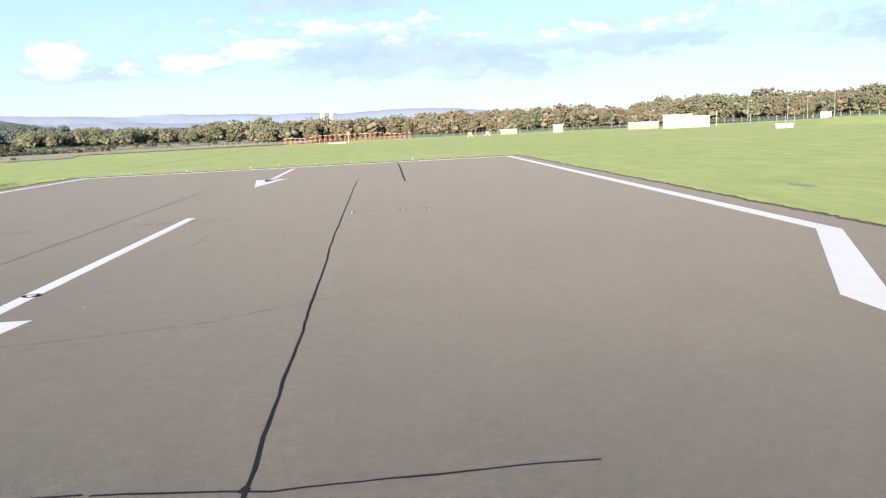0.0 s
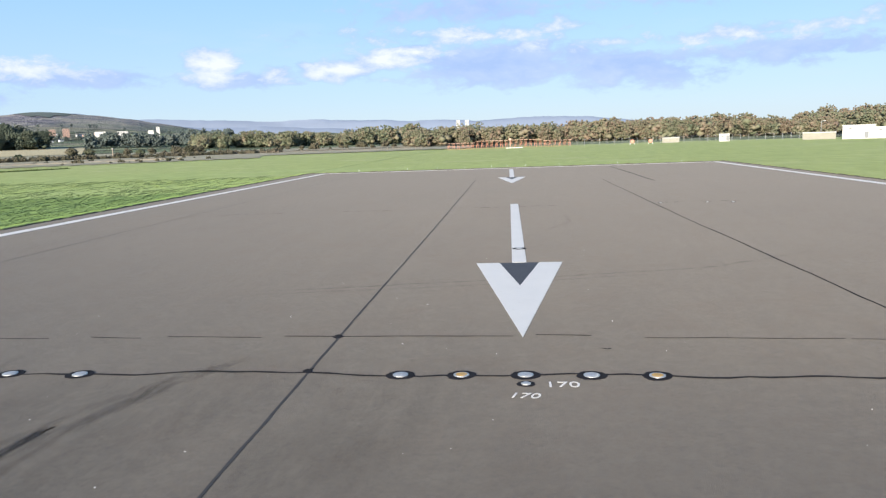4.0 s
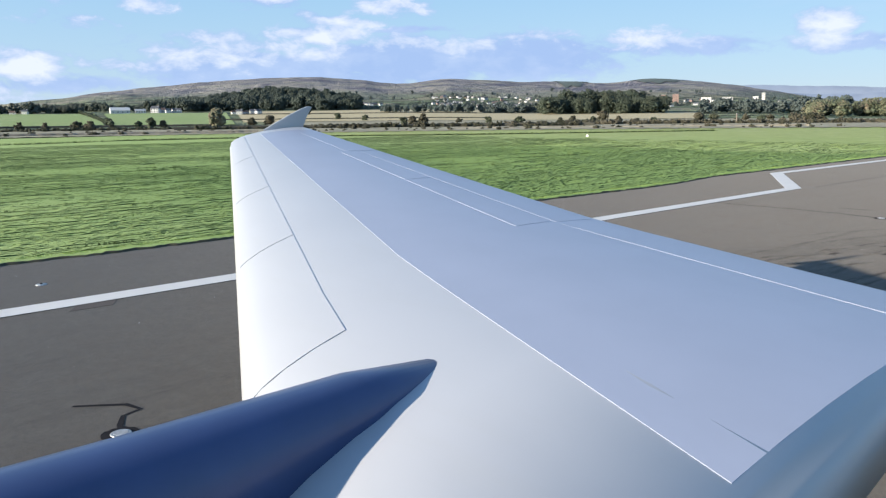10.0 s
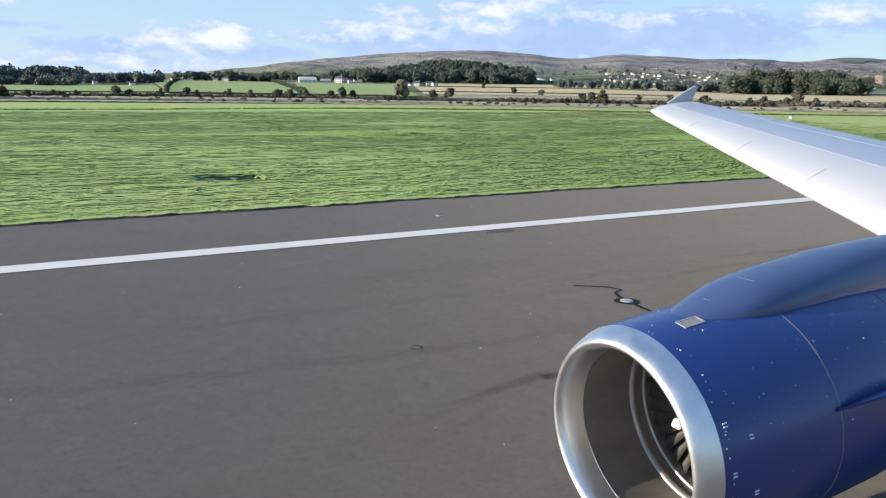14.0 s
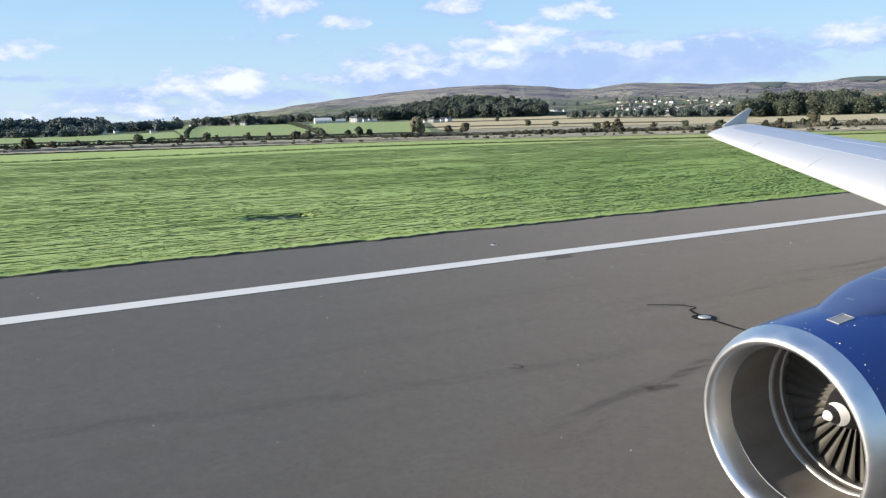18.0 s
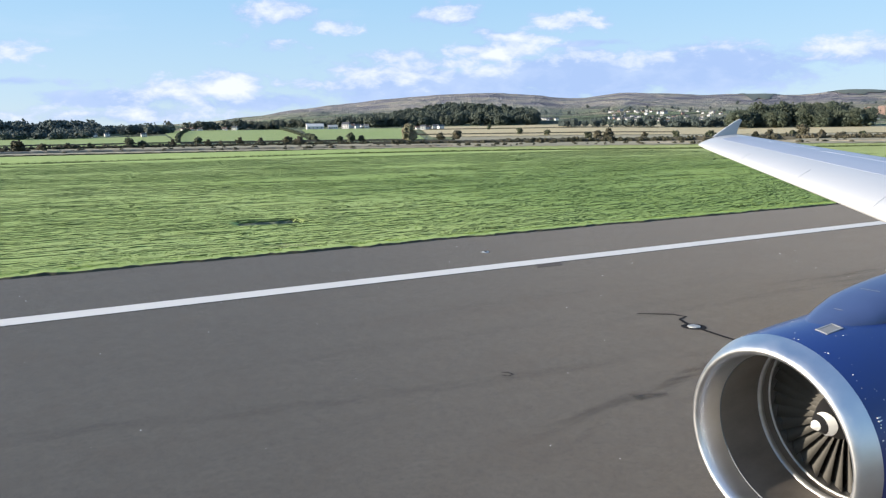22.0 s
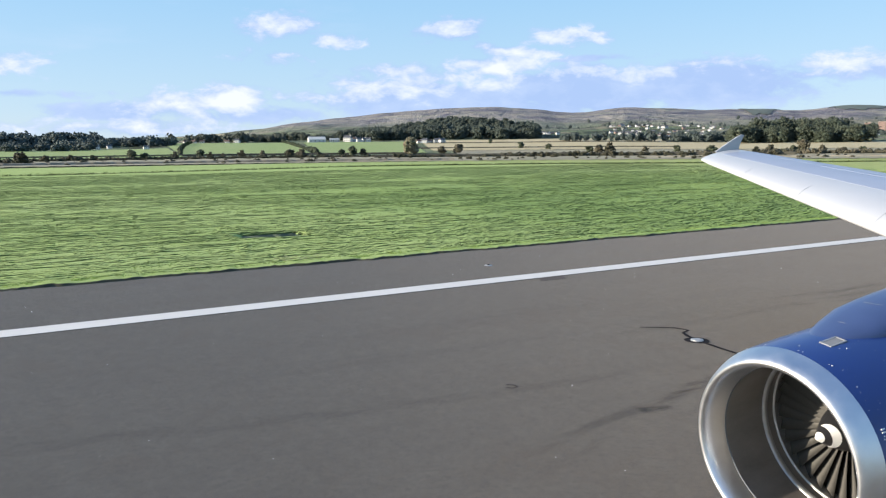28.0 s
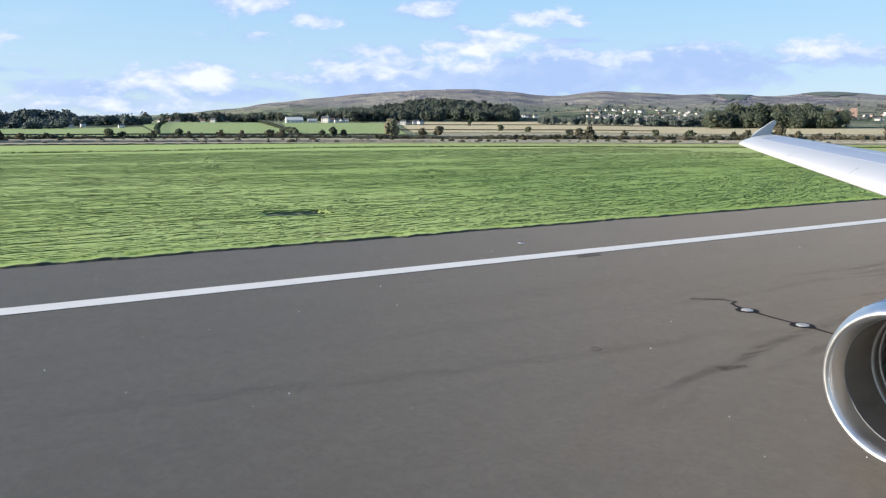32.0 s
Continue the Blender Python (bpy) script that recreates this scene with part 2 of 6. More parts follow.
def grass_material(name, low, high, dry, worn=None):
    m, n = material(name, 0.9, 0.0, 0.2)
    a = n.noise(n.pos, 0.035, 5.0, 0.6)
    b = n.noise(n.scaled(n.pos, (0.55, 0.22, 1.0)), 0.8, 6.0, 0.65, 0.3)
    c = n.noise(n.pos, 7.0, 5.0, 0.7)
    # mower lines along the runway and clumps; shade in the sward's gaps painted in
    rows = n.noise(n.scaled(n.pos, (1.1, 0.09, 1.0)), 1.0, 6.0, 0.66, 0.2)
    tus = n.noise(n.scaled(n.pos, (1.2, 0.22, 1.0)), 2.6, 5.0, 0.62, 0.2)
    col = n.mix(n.ramp(b, [(0.32, 0.0), (0.68, 1.0)]), low, high)
    col = n.mix(n.ramp(a, [(0.42, 0.0), (0.70, 0.55)]), col, dry)
    if worn:
        # drier, paler sward beyond the paved end and on the far side
        xyz = n.add("ShaderNodeSeparateXYZ", {0: n.pos})
        wob = n.math("MULTIPLY", n.math("SUBTRACT", n.noise(n.pos, 0.03, 5.0, 0.6), 0.5), 90.0)
        fy = n.ramp(n.math("DIVIDE", n.math("ADD", xyz.outputs[1], wob), 300.0), [(0.28, 0.0), (0.55, 1.0)])
        fx = n.ramp(n.math("DIVIDE", n.math("ADD", xyz.outputs[0], 60.0), 120.0), [(0.55, 0.0), (0.70, 1.0)])
        far = n.math("MAXIMUM", fy, fx)
        col = n.mix(n.math("MULTIPLY", far, 0.85), col, n.mix(n.ramp(b, [(0.3, 0.0), (0.7, 1.0)]), worn[0], worn[1]))
        tan = n.ramp(n.noise(n.scaled(n.pos, (0.4, 1.0, 1.0)), 0.09, 6.0, 0.6), [(0.56, 0.0), (0.72, 0.7)])
        col = n.mix(n.math("MULTIPLY", far, tan), col, worn[2])
    if worn:
        # darker green beside the paving, fading in from y 16 to 34
        dark_band = n.ramp(n.math("DIVIDE", n.math("ADD", xyz.outputs[1], n.math("MULTIPLY", wob, 0.3)), 100.0), [(0.16, 0.0), (0.34, 1.0), (1.3, 1.0), (1.6, 0.0)])
        near = n.ramp(n.math("DIVIDE", n.math("ADD", xyz.outputs[0], 120.0), 120.0), [(0.12, 0.0), (0.45, 1.0), (0.80, 1.0), (0.92, 0.0)])
        col = n.mix(n.math("MULTIPLY", n.math("MULTIPLY", dark_band, near), 0.75), col, tuple(v * k for v, k in zip(low, (0.66, 0.78, 0.72))))
        col = n.mix(n.ramp(n.noise(n.scaled(n.pos, (1.0, 0.5, 1.0)), 0.16, 5.0, 0.6), [(0.54, 0.0), (0.72, 0.25)]), col, tuple(v * 0.62 for v in low))
    thin = n.noise(n.scaled(n.pos, (3.4, 0.22, 1.0)), 1.0, 6.0, 0.70, 0.2)
    # dark green standing in for the shade between blades
    dark = tuple(v * 0.52 for v in low)
    col = n.mix(n.ramp(rows, [(0.50, 0.0), (0.68, 0.24)]), col, dark)
    col = n.mix(n.ramp(thin, [(0.52, 0.0), (0.70, 0.26)]), col, dark)
    col = n.mix(n.ramp(tus, [(0.56, 0.0), (0.66, 0.25)]), col, dark)
    col = n.mix(n.ramp(c, [(0.42, 0.0), (0.74, 0.45)]), col, dark)
    colour(n, col)
    h = n.math("SUBTRACT", n.math("ADD", c, b), n.math("ADD", n.math("MULTIPLY", rows, 0.8), n.math("MULTIPLY", tus, 0.4)))
    bump(n, h, 0.06, 1.0)
    n.feed(n.bsdf.inputs["Diffuse Roughness"], 0.0)
    return m


def ground_material():
    """Rough pasture near by, moor on the hills, split into fields by walls and hedges."""
    m, n = material("countryside", 0.95, 0.0, 0.1)
    z = n.add("ShaderNodeSeparateXYZ", {0: n.pos}).outputs[2]
    cell = n.add("ShaderNodeTexVoronoi", {"Vector": n.pos, "Scale": 0.0052, "Randomness": 0.9}).outputs["Color"]
    pick = n.add("ShaderNodeSeparateColor", {0: cell}).outputs[0]
    lines = n.add("ShaderNodeTexVoronoi", {"Vector": n.pos, "Scale": 0.0052, "Randomness": 0.9}, feature="DISTANCE_TO_EDGE").outputs["Distance"]
    fields = n.ramp(pick, [(0.0, (0.20, 0.25, 0.145)), (0.3, (0.28, 0.315, 0.19)), (0.5, (0.37, 0.345, 0.24)), (0.68, (0.20, 0.245, 0.15)), (0.85, (0.31, 0.305, 0.22))], "CONSTANT")
    fields = n.mix(n.ramp(n.noise(n.pos, 0.02, 6.0, 0.65), [(0.3, 0.0), (0.75, 0.6)]), fields, (0.17, 0.18, 0.125))
    fields = n.mix(n.ramp(lines, [(0.03, 1.0), (0.06, 0.0)]), fields, (0.075, 0.085, 0.06))
    # the moor's own mottling, tinted a little blue in place of haze
    heath = n.ramp(n.noise(n.pos, 0.0045, 8.0, 0.62, 0.5), [(0.30, (0.25, 0.265, 0.225)), (0.43, (0.36, 0.335, 0.29)), (0.52, (0.27, 0.255, 0.255)), (0.60, (0.165, 0.160, 0.195)), (0.68, (0.26, 0.245, 0.245)), (0.80, (0.36, 0.345, 0.28))])
    high = n.ramp(n.math("ADD", n.math("DIVIDE", z, 260.0), n.math("MULTIPLY", n.noise(n.pos, 0.003, 4.0), 0.35)), [(0.40, 0.0), (0.66, 1.0)])
    colour(n, n.mix(high, fields, heath))
    bump(n, n.math("ADD", n.noise(n.pos, 0.012, 8.0, 0.65, 0.5), n.math("MULTIPLY", n.noise(n.pos, 0.0035, 6.0, 0.6), 2.0)), 70.0, 1.0)
    return m


def leaf_material(name, tones, rough=0.75):
    m, n = material(name, rough, 0.0, 0.2)
    big = n.math("ADD", n.math("MULTIPLY", n.noise(n.pos, 0.10, 2.0), 1.9), -0.45)
    t = n.math("ADD", n.math("MULTIPLY", n.island, 0.40), n.math("MULTIPLY", big, 0.60))
    colour(n, n.ramp(n.math("ADD", n.math("MULTIPLY", t, 0.75), n.math("MULTIPLY", n.rnd, 0.25)), [(0.22 + 0.56 * i / (len(tones) - 1), c) for i, c in enumerate(tones)]))
    return m


M = {}
M["asphalt"] = asphalt_material()
M["paint"] = paint_material()
M["tar"] = tar_material()
M["tyre"] = tyre_mark_material()
M["arrow_black"] = plain("black_marking_paint", (0.046, 0.047, 0.054), 0.8, 0.0, 0.3, 3.0, 0.004)
M["patch"] = plain("brown_repair_patch", (0.075, 0.060, 0.050), 0.9, 0.0, 0.3, 3.0, 0.004)
M["joint"] = plain("worn_joint_seal", (0.042, 0.040, 0.039), 0.95, 0.0, 0.4, 3.0, 0)
M["lawn"] = grass_material("mown_grass", (0.315, 0.405, 0.118), (0.430, 0.540, 0.172), (0.510, 0.590, 0.235), ((0.345, 0.375, 0.125), (0.47, 0.50, 0.185), (0.56, 0.52, 0.29)))
# dark green that paints in the shade on the tussocks' faces
M["tuft_shade"] = plain("grass_shade", (0.085, 0.125, 0.036), 0.95, 0.0, 0.5, 2.0, 0)
M["dry_blade"] = leaf_material("dry_blades", [(0.30, 0.29, 0.18), (0.45, 0.43, 0.30), (0.55, 0.53, 0.40)])
# soil tone that also holds the shade on the turf's face
M["soil"] = plain("shaded_turf_soil", (0.062, 0.058, 0.036), 0.95, 0.0, 0.4, 3.0, 0.01)
# conifer green paled to stand in for the haze of distance
M["plantation"] = plain("far_plantation", (0.085, 0.105, 0.085), 0.95, 0.0, 0.35, 0.05, 0)
# blue-grey of far haze put straight into the ridges' base colour
M["far_moor"] = plain("hazed_moor", (0.205, 0.248, 0.325), 0.95, 0.0, 0.14, 0.004, 0)
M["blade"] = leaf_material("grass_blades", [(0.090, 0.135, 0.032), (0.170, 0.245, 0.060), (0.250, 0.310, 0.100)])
# brighter copy of the blades, with sunlit specks put into the colour
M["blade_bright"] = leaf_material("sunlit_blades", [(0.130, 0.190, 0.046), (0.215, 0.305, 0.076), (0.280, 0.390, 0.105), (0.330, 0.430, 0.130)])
# dark blades: rank grass, and shade painted into the rows and the hollow
M["blade_dark"] = leaf_material("rank_grass", [(0.030, 0.052, 0.014), (0.055, 0.085, 0.024), (0.090, 0.115, 0.040)])
M["country"] = ground_material()
M["pasture"] = grass_material("pasture", (0.26, 0.335, 0.12), (0.35, 0.43, 0.16), (0.39, 0.41, 0.20))
M["stubble"] = grass_material("stubble", (0.50, 0.41, 0.235), (0.64, 0.53, 0.32), (0.52, 0.45, 0.26))
M["reeds"] = grass_material("reed_bed", (0.33, 0.29, 0.19), (0.45, 0.40, 0.28), (0.27, 0.27, 0.17))
M["pine"] = leaf_material("dark_wood_leaves", [(0.028, 0.039, 0.025), (0.045, 0.058, 0.035), (0.063, 0.073, 0.044), (0.092, 0.090, 0.057)])
# distance haze painted in: foliage lighter and bluer than the plain pine tones
M["pine_hazed"] = leaf_material("hazed_far_leaves", [(0.046, 0.060, 0.050), (0.058, 0.074, 0.060), (0.072, 0.086, 0.068), (0.092, 0.098, 0.078)])
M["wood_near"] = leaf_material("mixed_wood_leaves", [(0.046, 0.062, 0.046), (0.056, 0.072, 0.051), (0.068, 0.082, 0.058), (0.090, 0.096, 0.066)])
# paler, bluer leaves again, with the haze of distance in their colour
M["wood_haze"] = leaf_material("haze_tinted_leaves", [(0.060, 0.080, 0.078), (0.072, 0.092, 0.086), (0.084, 0.102, 0.092), (0.100, 0.110, 0.096)])
# autumn colours, their dark end lifted to stand in for haze
M["autumn"] = leaf_material("autumn_leaves", [(0.092, 0.112, 0.070), (0.122, 0.136, 0.084), (0.156, 0.158, 0.100), (0.184, 0.164, 0.112), (0.196, 0.150, 0.106), (0.150, 0.116, 0.090)])
M["scrub"] = leaf_material("scrub_leaves", [(0.030, 0.034, 0.021), (0.055, 0.055, 0.034), (0.080, 0.072, 0.048), (0.105, 0.092, 0.064)])
M["hedge"] = leaf_material("hedge_twigs", [(0.045, 0.046, 0.034), (0.070, 0.066, 0.050), (0.095, 0.086, 0.066)])
M["reed_stems"] = leaf_material("reed_stems", [(0.165, 0.145, 0.110), (0.225, 0.200, 0.150), (0.285, 0.255, 0.195)])
M["bark"] = plain("bark", (0.085, 0.065, 0.048), 0.9, 0.0, 0.3, 3.0, 0.02)
M["white_wall"] = plain("white_render", (0.62, 0.61, 0.58), 0.8, 0.0, 0.08, 0.8)
M["brick_wall"] = plain("red_sandstone", (0.29, 0.20, 0.165), 0.85, 0.0, 0.2, 1.5)
M["building_wall"] = plain("weathered_white_render", (0.44, 0.43, 0.405), 0.85, 0.0, 0.15, 0.9)
M["store_wall"] = plain("drab_store_wall", (0.27, 0.26, 0.22), 0.85, 0.0, 0.2, 1.0)
M["grey_wall"] = plain("grey_cladding", (0.42, 0.42, 0.41), 0.7, 0.0, 0.1, 1.0)
M["door_grey"] = plain("grey_door_paint", (0.16, 0.17, 0.18), 0.6, 0.0, 0.1, 2.0)
M["slate"] = plain("slate_roof", (0.085, 0.088, 0.098), 0.7, 0.0, 0.25, 3.0)
M["tile_roof"] = plain("brown_tile_roof", (0.13, 0.085, 0.068), 0.8, 0.0, 0.25, 3.0)
M["dark_glass"] = plain("dark_window", (0.03, 0.035, 0.04), 0.15, 0.0, 0.1, 2.0, 0)
M["orange"] = plain("orange_paint", (0.47, 0.20, 0.125), 0.55, 0.0, 0.12, 3.0)
M["aerial_pale"] = plain("pale_orange_paint", (0.56, 0.36, 0.27), 0.55, 0.0, 0.15, 3.0)
M["post_grey"] = plain("galvanised_post", (0.38, 0.38, 0.38), 0.5, 0.6, 0.15, 5.0)
M["wood_post"] = plain("weathered_post", (0.24, 0.20, 0.16), 0.85, 0.0, 0.25, 6.0)
M["white_paint"] = plain("white_metal_paint", (0.78, 0.78, 0.76), 0.45, 0.0, 0.06, 4.0)
M["steel"] = plain("worn_steel", (0.46, 0.46, 0.45), 0.45, 0.7, 0.25, 12.0)
M["amber"] = plain("amber_lens", (0.52, 0.30, 0.07), 0.5, 0.0, 0.55, 22.0)
M["pale_lens"] = plain("pale_lens", (0.40, 0.40, 0.40), 0.5, 0.2, 0.6, 22.0)


def wing_material():
    m, n = material("white_wing_paint", 0.32, 0.0, 0.5)
    st = n.noise(n.scaled(n.pos, (0.5, 3.0, 3.0)), 1.3, 6.0, 0.65)
    c = n.mix(n.noise(n.pos, 0.6, 4.0), (0.43, 0.435, 0.45), (0.485, 0.49, 0.50))
    c = n.mix(n.ramp(st, [(0.50, 0.0), (0.85, 0.45)]), c, (0.44, 0.44, 0.43))
    colour(n, c)
    return m


def cowl_material():
    m, n = material("blue_cowl_paint", 0.28, 0.0, 0.5)
    chips = n.noise(n.pos, 34.0, 2.0, 0.5)
    c = n.mix(n.noise(n.pos, 1.2, 5.0, 0.6), (0.010, 0.028, 0.135), (0.014, 0.040, 0.190))
    c = n.mix(n.ramp(chips, [(0.735, 0.0), (0.76, 1.0)]), c, (0.45, 0.46, 0.48))
    colour(n, c)
    n.feed(n.bsdf.inputs["Coat Weight"], 0.15)
    return m


def lip_material():
    m, n = material("polished_lip_metal", 0.38, 1.0)
    w = n.noise(n.pos, 5.0, 6.0, 0.65)
    colour(n, n.mix(w, (0.62, 0.62, 0.63), (0.80, 0.80, 0.80)))
    n.feed(n.bsdf.inputs["Roughness"], n.ramp(w, [(0.3, 0.34), (0.7, 0.46)]))
    return m


def duct_material():
    m, n = material("inlet_duct_liner", 0.55, 0.2)
    w = n.noise(n.scaled(n.pos, (1.0, 0.4, 1.0)), 2.4, 6.0, 0.65)
    colour(n, n.mix(n.ramp(w, [(0.3, 0.0), (0.7, 1.0)]), (0.150, 0.132, 0.115), (0.245, 0.220, 0.192)))
    return m


M["wing"] = wing_material()
M["wing_grey"] = plain("grey_wing_panel", (0.35, 0.375, 0.455), 0.38, 0.05, 0.08, 1.2, 0)
M["cowl"] = cowl_material()
M["lip"] = lip_material()
M["duct"] = duct_material()
M["blade_metal"] = plain("titanium_blade", (0.085, 0.080, 0.070), 0.6, 0.15, 0.15, 6.0, 0)
M["spinner"] = plain("black_spinner", (0.018, 0.018, 0.020), 0.45, 0.0, 0.2, 6.0, 0)
M["pylon"] = plain("grey_blue_fairing_paint", (0.045, 0.070, 0.165), 0.30, 0.0, 0.25, 2.0, 0)
M["vent_metal"] = plain("pale_vent_metal", (0.30, 0.30, 0.30), 0.5, 0.2, 0.15, 9.0, 0)
M["vent_floor"] = plain("grey_vent_floor", (0.20, 0.20, 0.20), 0.6, 0.0, 0.3, 9.0, 0)
M["tyre_rubber"] = plain("tyre_rubber", (0.022, 0.022, 0.022), 0.85, 0.0, 0.2, 9.0)


# ---- mesh helpers ----
def mesh(name, verts, faces, mats, smooth=False, index=None):
    me = bpy.data.meshes.new(name)
    me.from_pydata([tuple(v) for v in verts], [], [tuple(f) for f in faces])
    for m in (mats if isinstance(mats, (list, tuple)) else [mats]):
        me.materials.append(m)
    if index is not None:
        me.polygons.foreach_set("material_index", index)
    if smooth:
        me.polygons.foreach_set("use_smooth", [True] * len(me.polygons))
    me.update()
    return me


def fast_mesh(name, v, f, mat, smooth=False):
    """A mesh from arrays: v (n, 3), f (m, 3) or (m, 4)."""
    me = bpy.data.meshes.new(name)
    k = f.shape[1]
    me.vertices.add(len(v))
    me.vertices.foreach_set("co", np.ascontiguousarray(v, dtype=np.float32).ravel())
    me.loops.add(f.size)
    me.loops.foreach_set("vertex_index", np.ascontiguousarray(f, dtype=np.int32).ravel())
    me.polygons.add(len(f))
    me.polygons.foreach_set("loop_start", np.arange(0, f.size, k, dtype=np.int32))
    me.materials.append(mat)
    if smooth:
        me.polygons.foreach_set("use_smooth", np.ones(len(f), dtype=bool))
    me.update(calc_edges=True)
    me.validate()
    return me


def put(name, me, parent=None, label="", at=None):
    ob = new(name, me)
    if parent is not None:
        ob.parent = parent
    if at is not None:
        ob.matrix_basis = at
    if label:
        tagged(ob, label)
    return ob


def part(name, bm, mat, parent, label="", smooth=False):
    me = bpy.data.meshes.new(name)
    bm.to_mesh(me)
    bm.free()
    me.materials.append(mat)
    if smooth:
        me.polygons.foreach_set("use_smooth", [True] * len(me.polygons))
    return put(name, me, parent, label)


def thing(name, label, category, group="", at=None):
    e = new(name)
    if at is not None:
        e.matrix_basis = at
    return tagged(e, label, category, group)


def box_bm(bm, lo, hi, bevel=0.0):
    lo, hi = Vector(lo), Vector(hi)
    made = bmesh.ops.create_cube(bm, size=1.0, matrix=Matrix.LocRotScale((lo + hi) / 2, None, hi - lo))
    if bevel:
        vs = set(made["verts"])
        es = [e for e in bm.edges if e.verts[0] in vs and e.verts[1] in vs]
        bmesh.ops.bevel(bm, geom=es, offset=bevel, segments=1, affect="EDGES")
    return bm


def box(lo, hi, bevel=0.0):
    return box_bm(bmesh.new(), lo, hi, bevel)


def rod_bm(bm, a, b, r0, r1=None, sides=8):
    a, b = Vector(a), Vector(b)
    d = b - a
    m = Matrix.Translation((a + b) / 2) @ d.to_track_quat("Z", "Y").to_matrix().to_4x4()
    bmesh.ops.create_cone(bm, cap_ends=True, segments=sides, radius1=r0, radius2=r0 if r1 is None else r1, depth=d.length, matrix=m)
    return bm


def rod(a, b, r0, r1=None, sides=8):
    return rod_bm(bmesh.new(), a, b, r0, r1, sides)


def slab(points, z0, z1):
    """A flat plate with the outline points (x, y), from z0 to z1."""
    k = len(points)
    v = [(x, y, z0) for x, y in points] + [(x, y, z1) for x, y in points]
    f = [tuple(range(k, 2 * k)), tuple(reversed(range(k)))] + [(i, (i + 1) % k, k + (i + 1) % k, k + i) for i in range(k)]
    bm = bmesh.new()
    vs = [bm.verts.new(p) for p in v]
    for q in f:
        bm.faces.new([vs[i] for i in q])
    bmesh.ops.recalc_face_normals(bm, faces=bm.faces)
    return bm


def lathe(profile, segments=72, axis="Y"):
    """Turns a profile of (along, radius) round the Y axis."""
    v, f = [], []
    k = len(profile)
    for i in range(segments):
        a = 2 * math.pi * i / segments
        v += [(r * math.sin(a), y, r * math.cos(a)) for y, r in profile]
    for i in range(segments):
        j = (i + 1) % segments
        f += [(i * k + q, i * k + q + 1, j * k + q + 1, j * k + q) for q in range(k - 1)]
    return v, f


def ribbon(pts, width, wobble=0.0, z=0.036, seed=0, uv=False):
    """A flat band along pts; its middle and width wander a little."""
    rng = random.Random(seed)
    path = []
    for (x0, y0), (x1, y1) in zip(pts, pts[1:]):
        steps = max(1, int(math.hypot(x1 - x0, y1 - y0) / 0.35)) if wobble or uv else 1
        path += [(x0 + (x1 - x0) * i / steps, y0 + (y1 - y0) * i / steps) for i in range(steps)]
    path.append(pts[-1])
    v, f, drift = [], [], 0.0
    for i, (x, y) in enumerate(path):
        x0, y0 = path[max(0, i - 1)]
        x1, y1 = path[min(len(path) - 1, i + 1)]
        l = math.hypot(x1 - x0, y1 - y0) or 1
        nx, ny = -(y1 - y0) / l, (x1 - x0) / l
        drift = drift * 0.8 + rng.uniform(-wobble, wobble)
        w = width * (1 + (rng.uniform(-0.22, 0.22) if wobble else 0)) / 2
        v += [(x + nx * (drift - w), y + ny * (drift - w), z), (x + nx * (drift + w), y + ny * (drift + w), z)]
        if i:
            f.append((2 * i - 2, 2 * i - 1, 2 * i + 1, 2 * i))
    return v, f, len(path)


# ---- the lie of the land ----
def smooth01(v):
    v = max(0.0, min(1.0, v))
    return v * v * (3 - 2 * v)


# how high the hills stand, in degrees, every three degrees of bearing from 18 right to 96 left of the runway's axis
SKYLINE = [0.54, 0.59, 0.65, 0.89, 1.15, 1.35, 1.33, 1.27, 1.38, 1.5, 1.59, 1.68, 1.71, 1.81, 1.92, 2.05, 2.4, 2.62, 2.4, 2.57, 2.59, 2.78, 2.88, 2.58, 2.85, 3.08, 3.05, 2.9, 2.65, 2.34, 2.0, 1.5, 1.15, 1.06, 0.98, 0.92, 0.88, 0.84, 0.79, 0.75]


def ridge_elev(az):
    u = max(0.0, min(len(SKYLINE) - 1.001, (az + 18) / 3))
    i = int(u)
    p = [SKYLINE[max(0, min(len(SKYLINE) - 1, i + k))] for k in (-1, 0, 1, 2)]
    t = u - i
    return p[1] + 0.5 * t * (p[2] - p[0] + t * (2 * p[0] - 5 * p[1] + 4 * p[2] - p[3] + t * (3 * (p[1] - p[2]) + p[3] - p[0])))


def near_elev(az):
    """Elevation, in degrees from the eye, of the land 1300 m off."""
    return 0.05 + 0.55 * smooth01((az - 6) / 30) + 0.25 * smooth01((az - 40) / 12) - 0.25 * smooth01((az - 80) / 10)


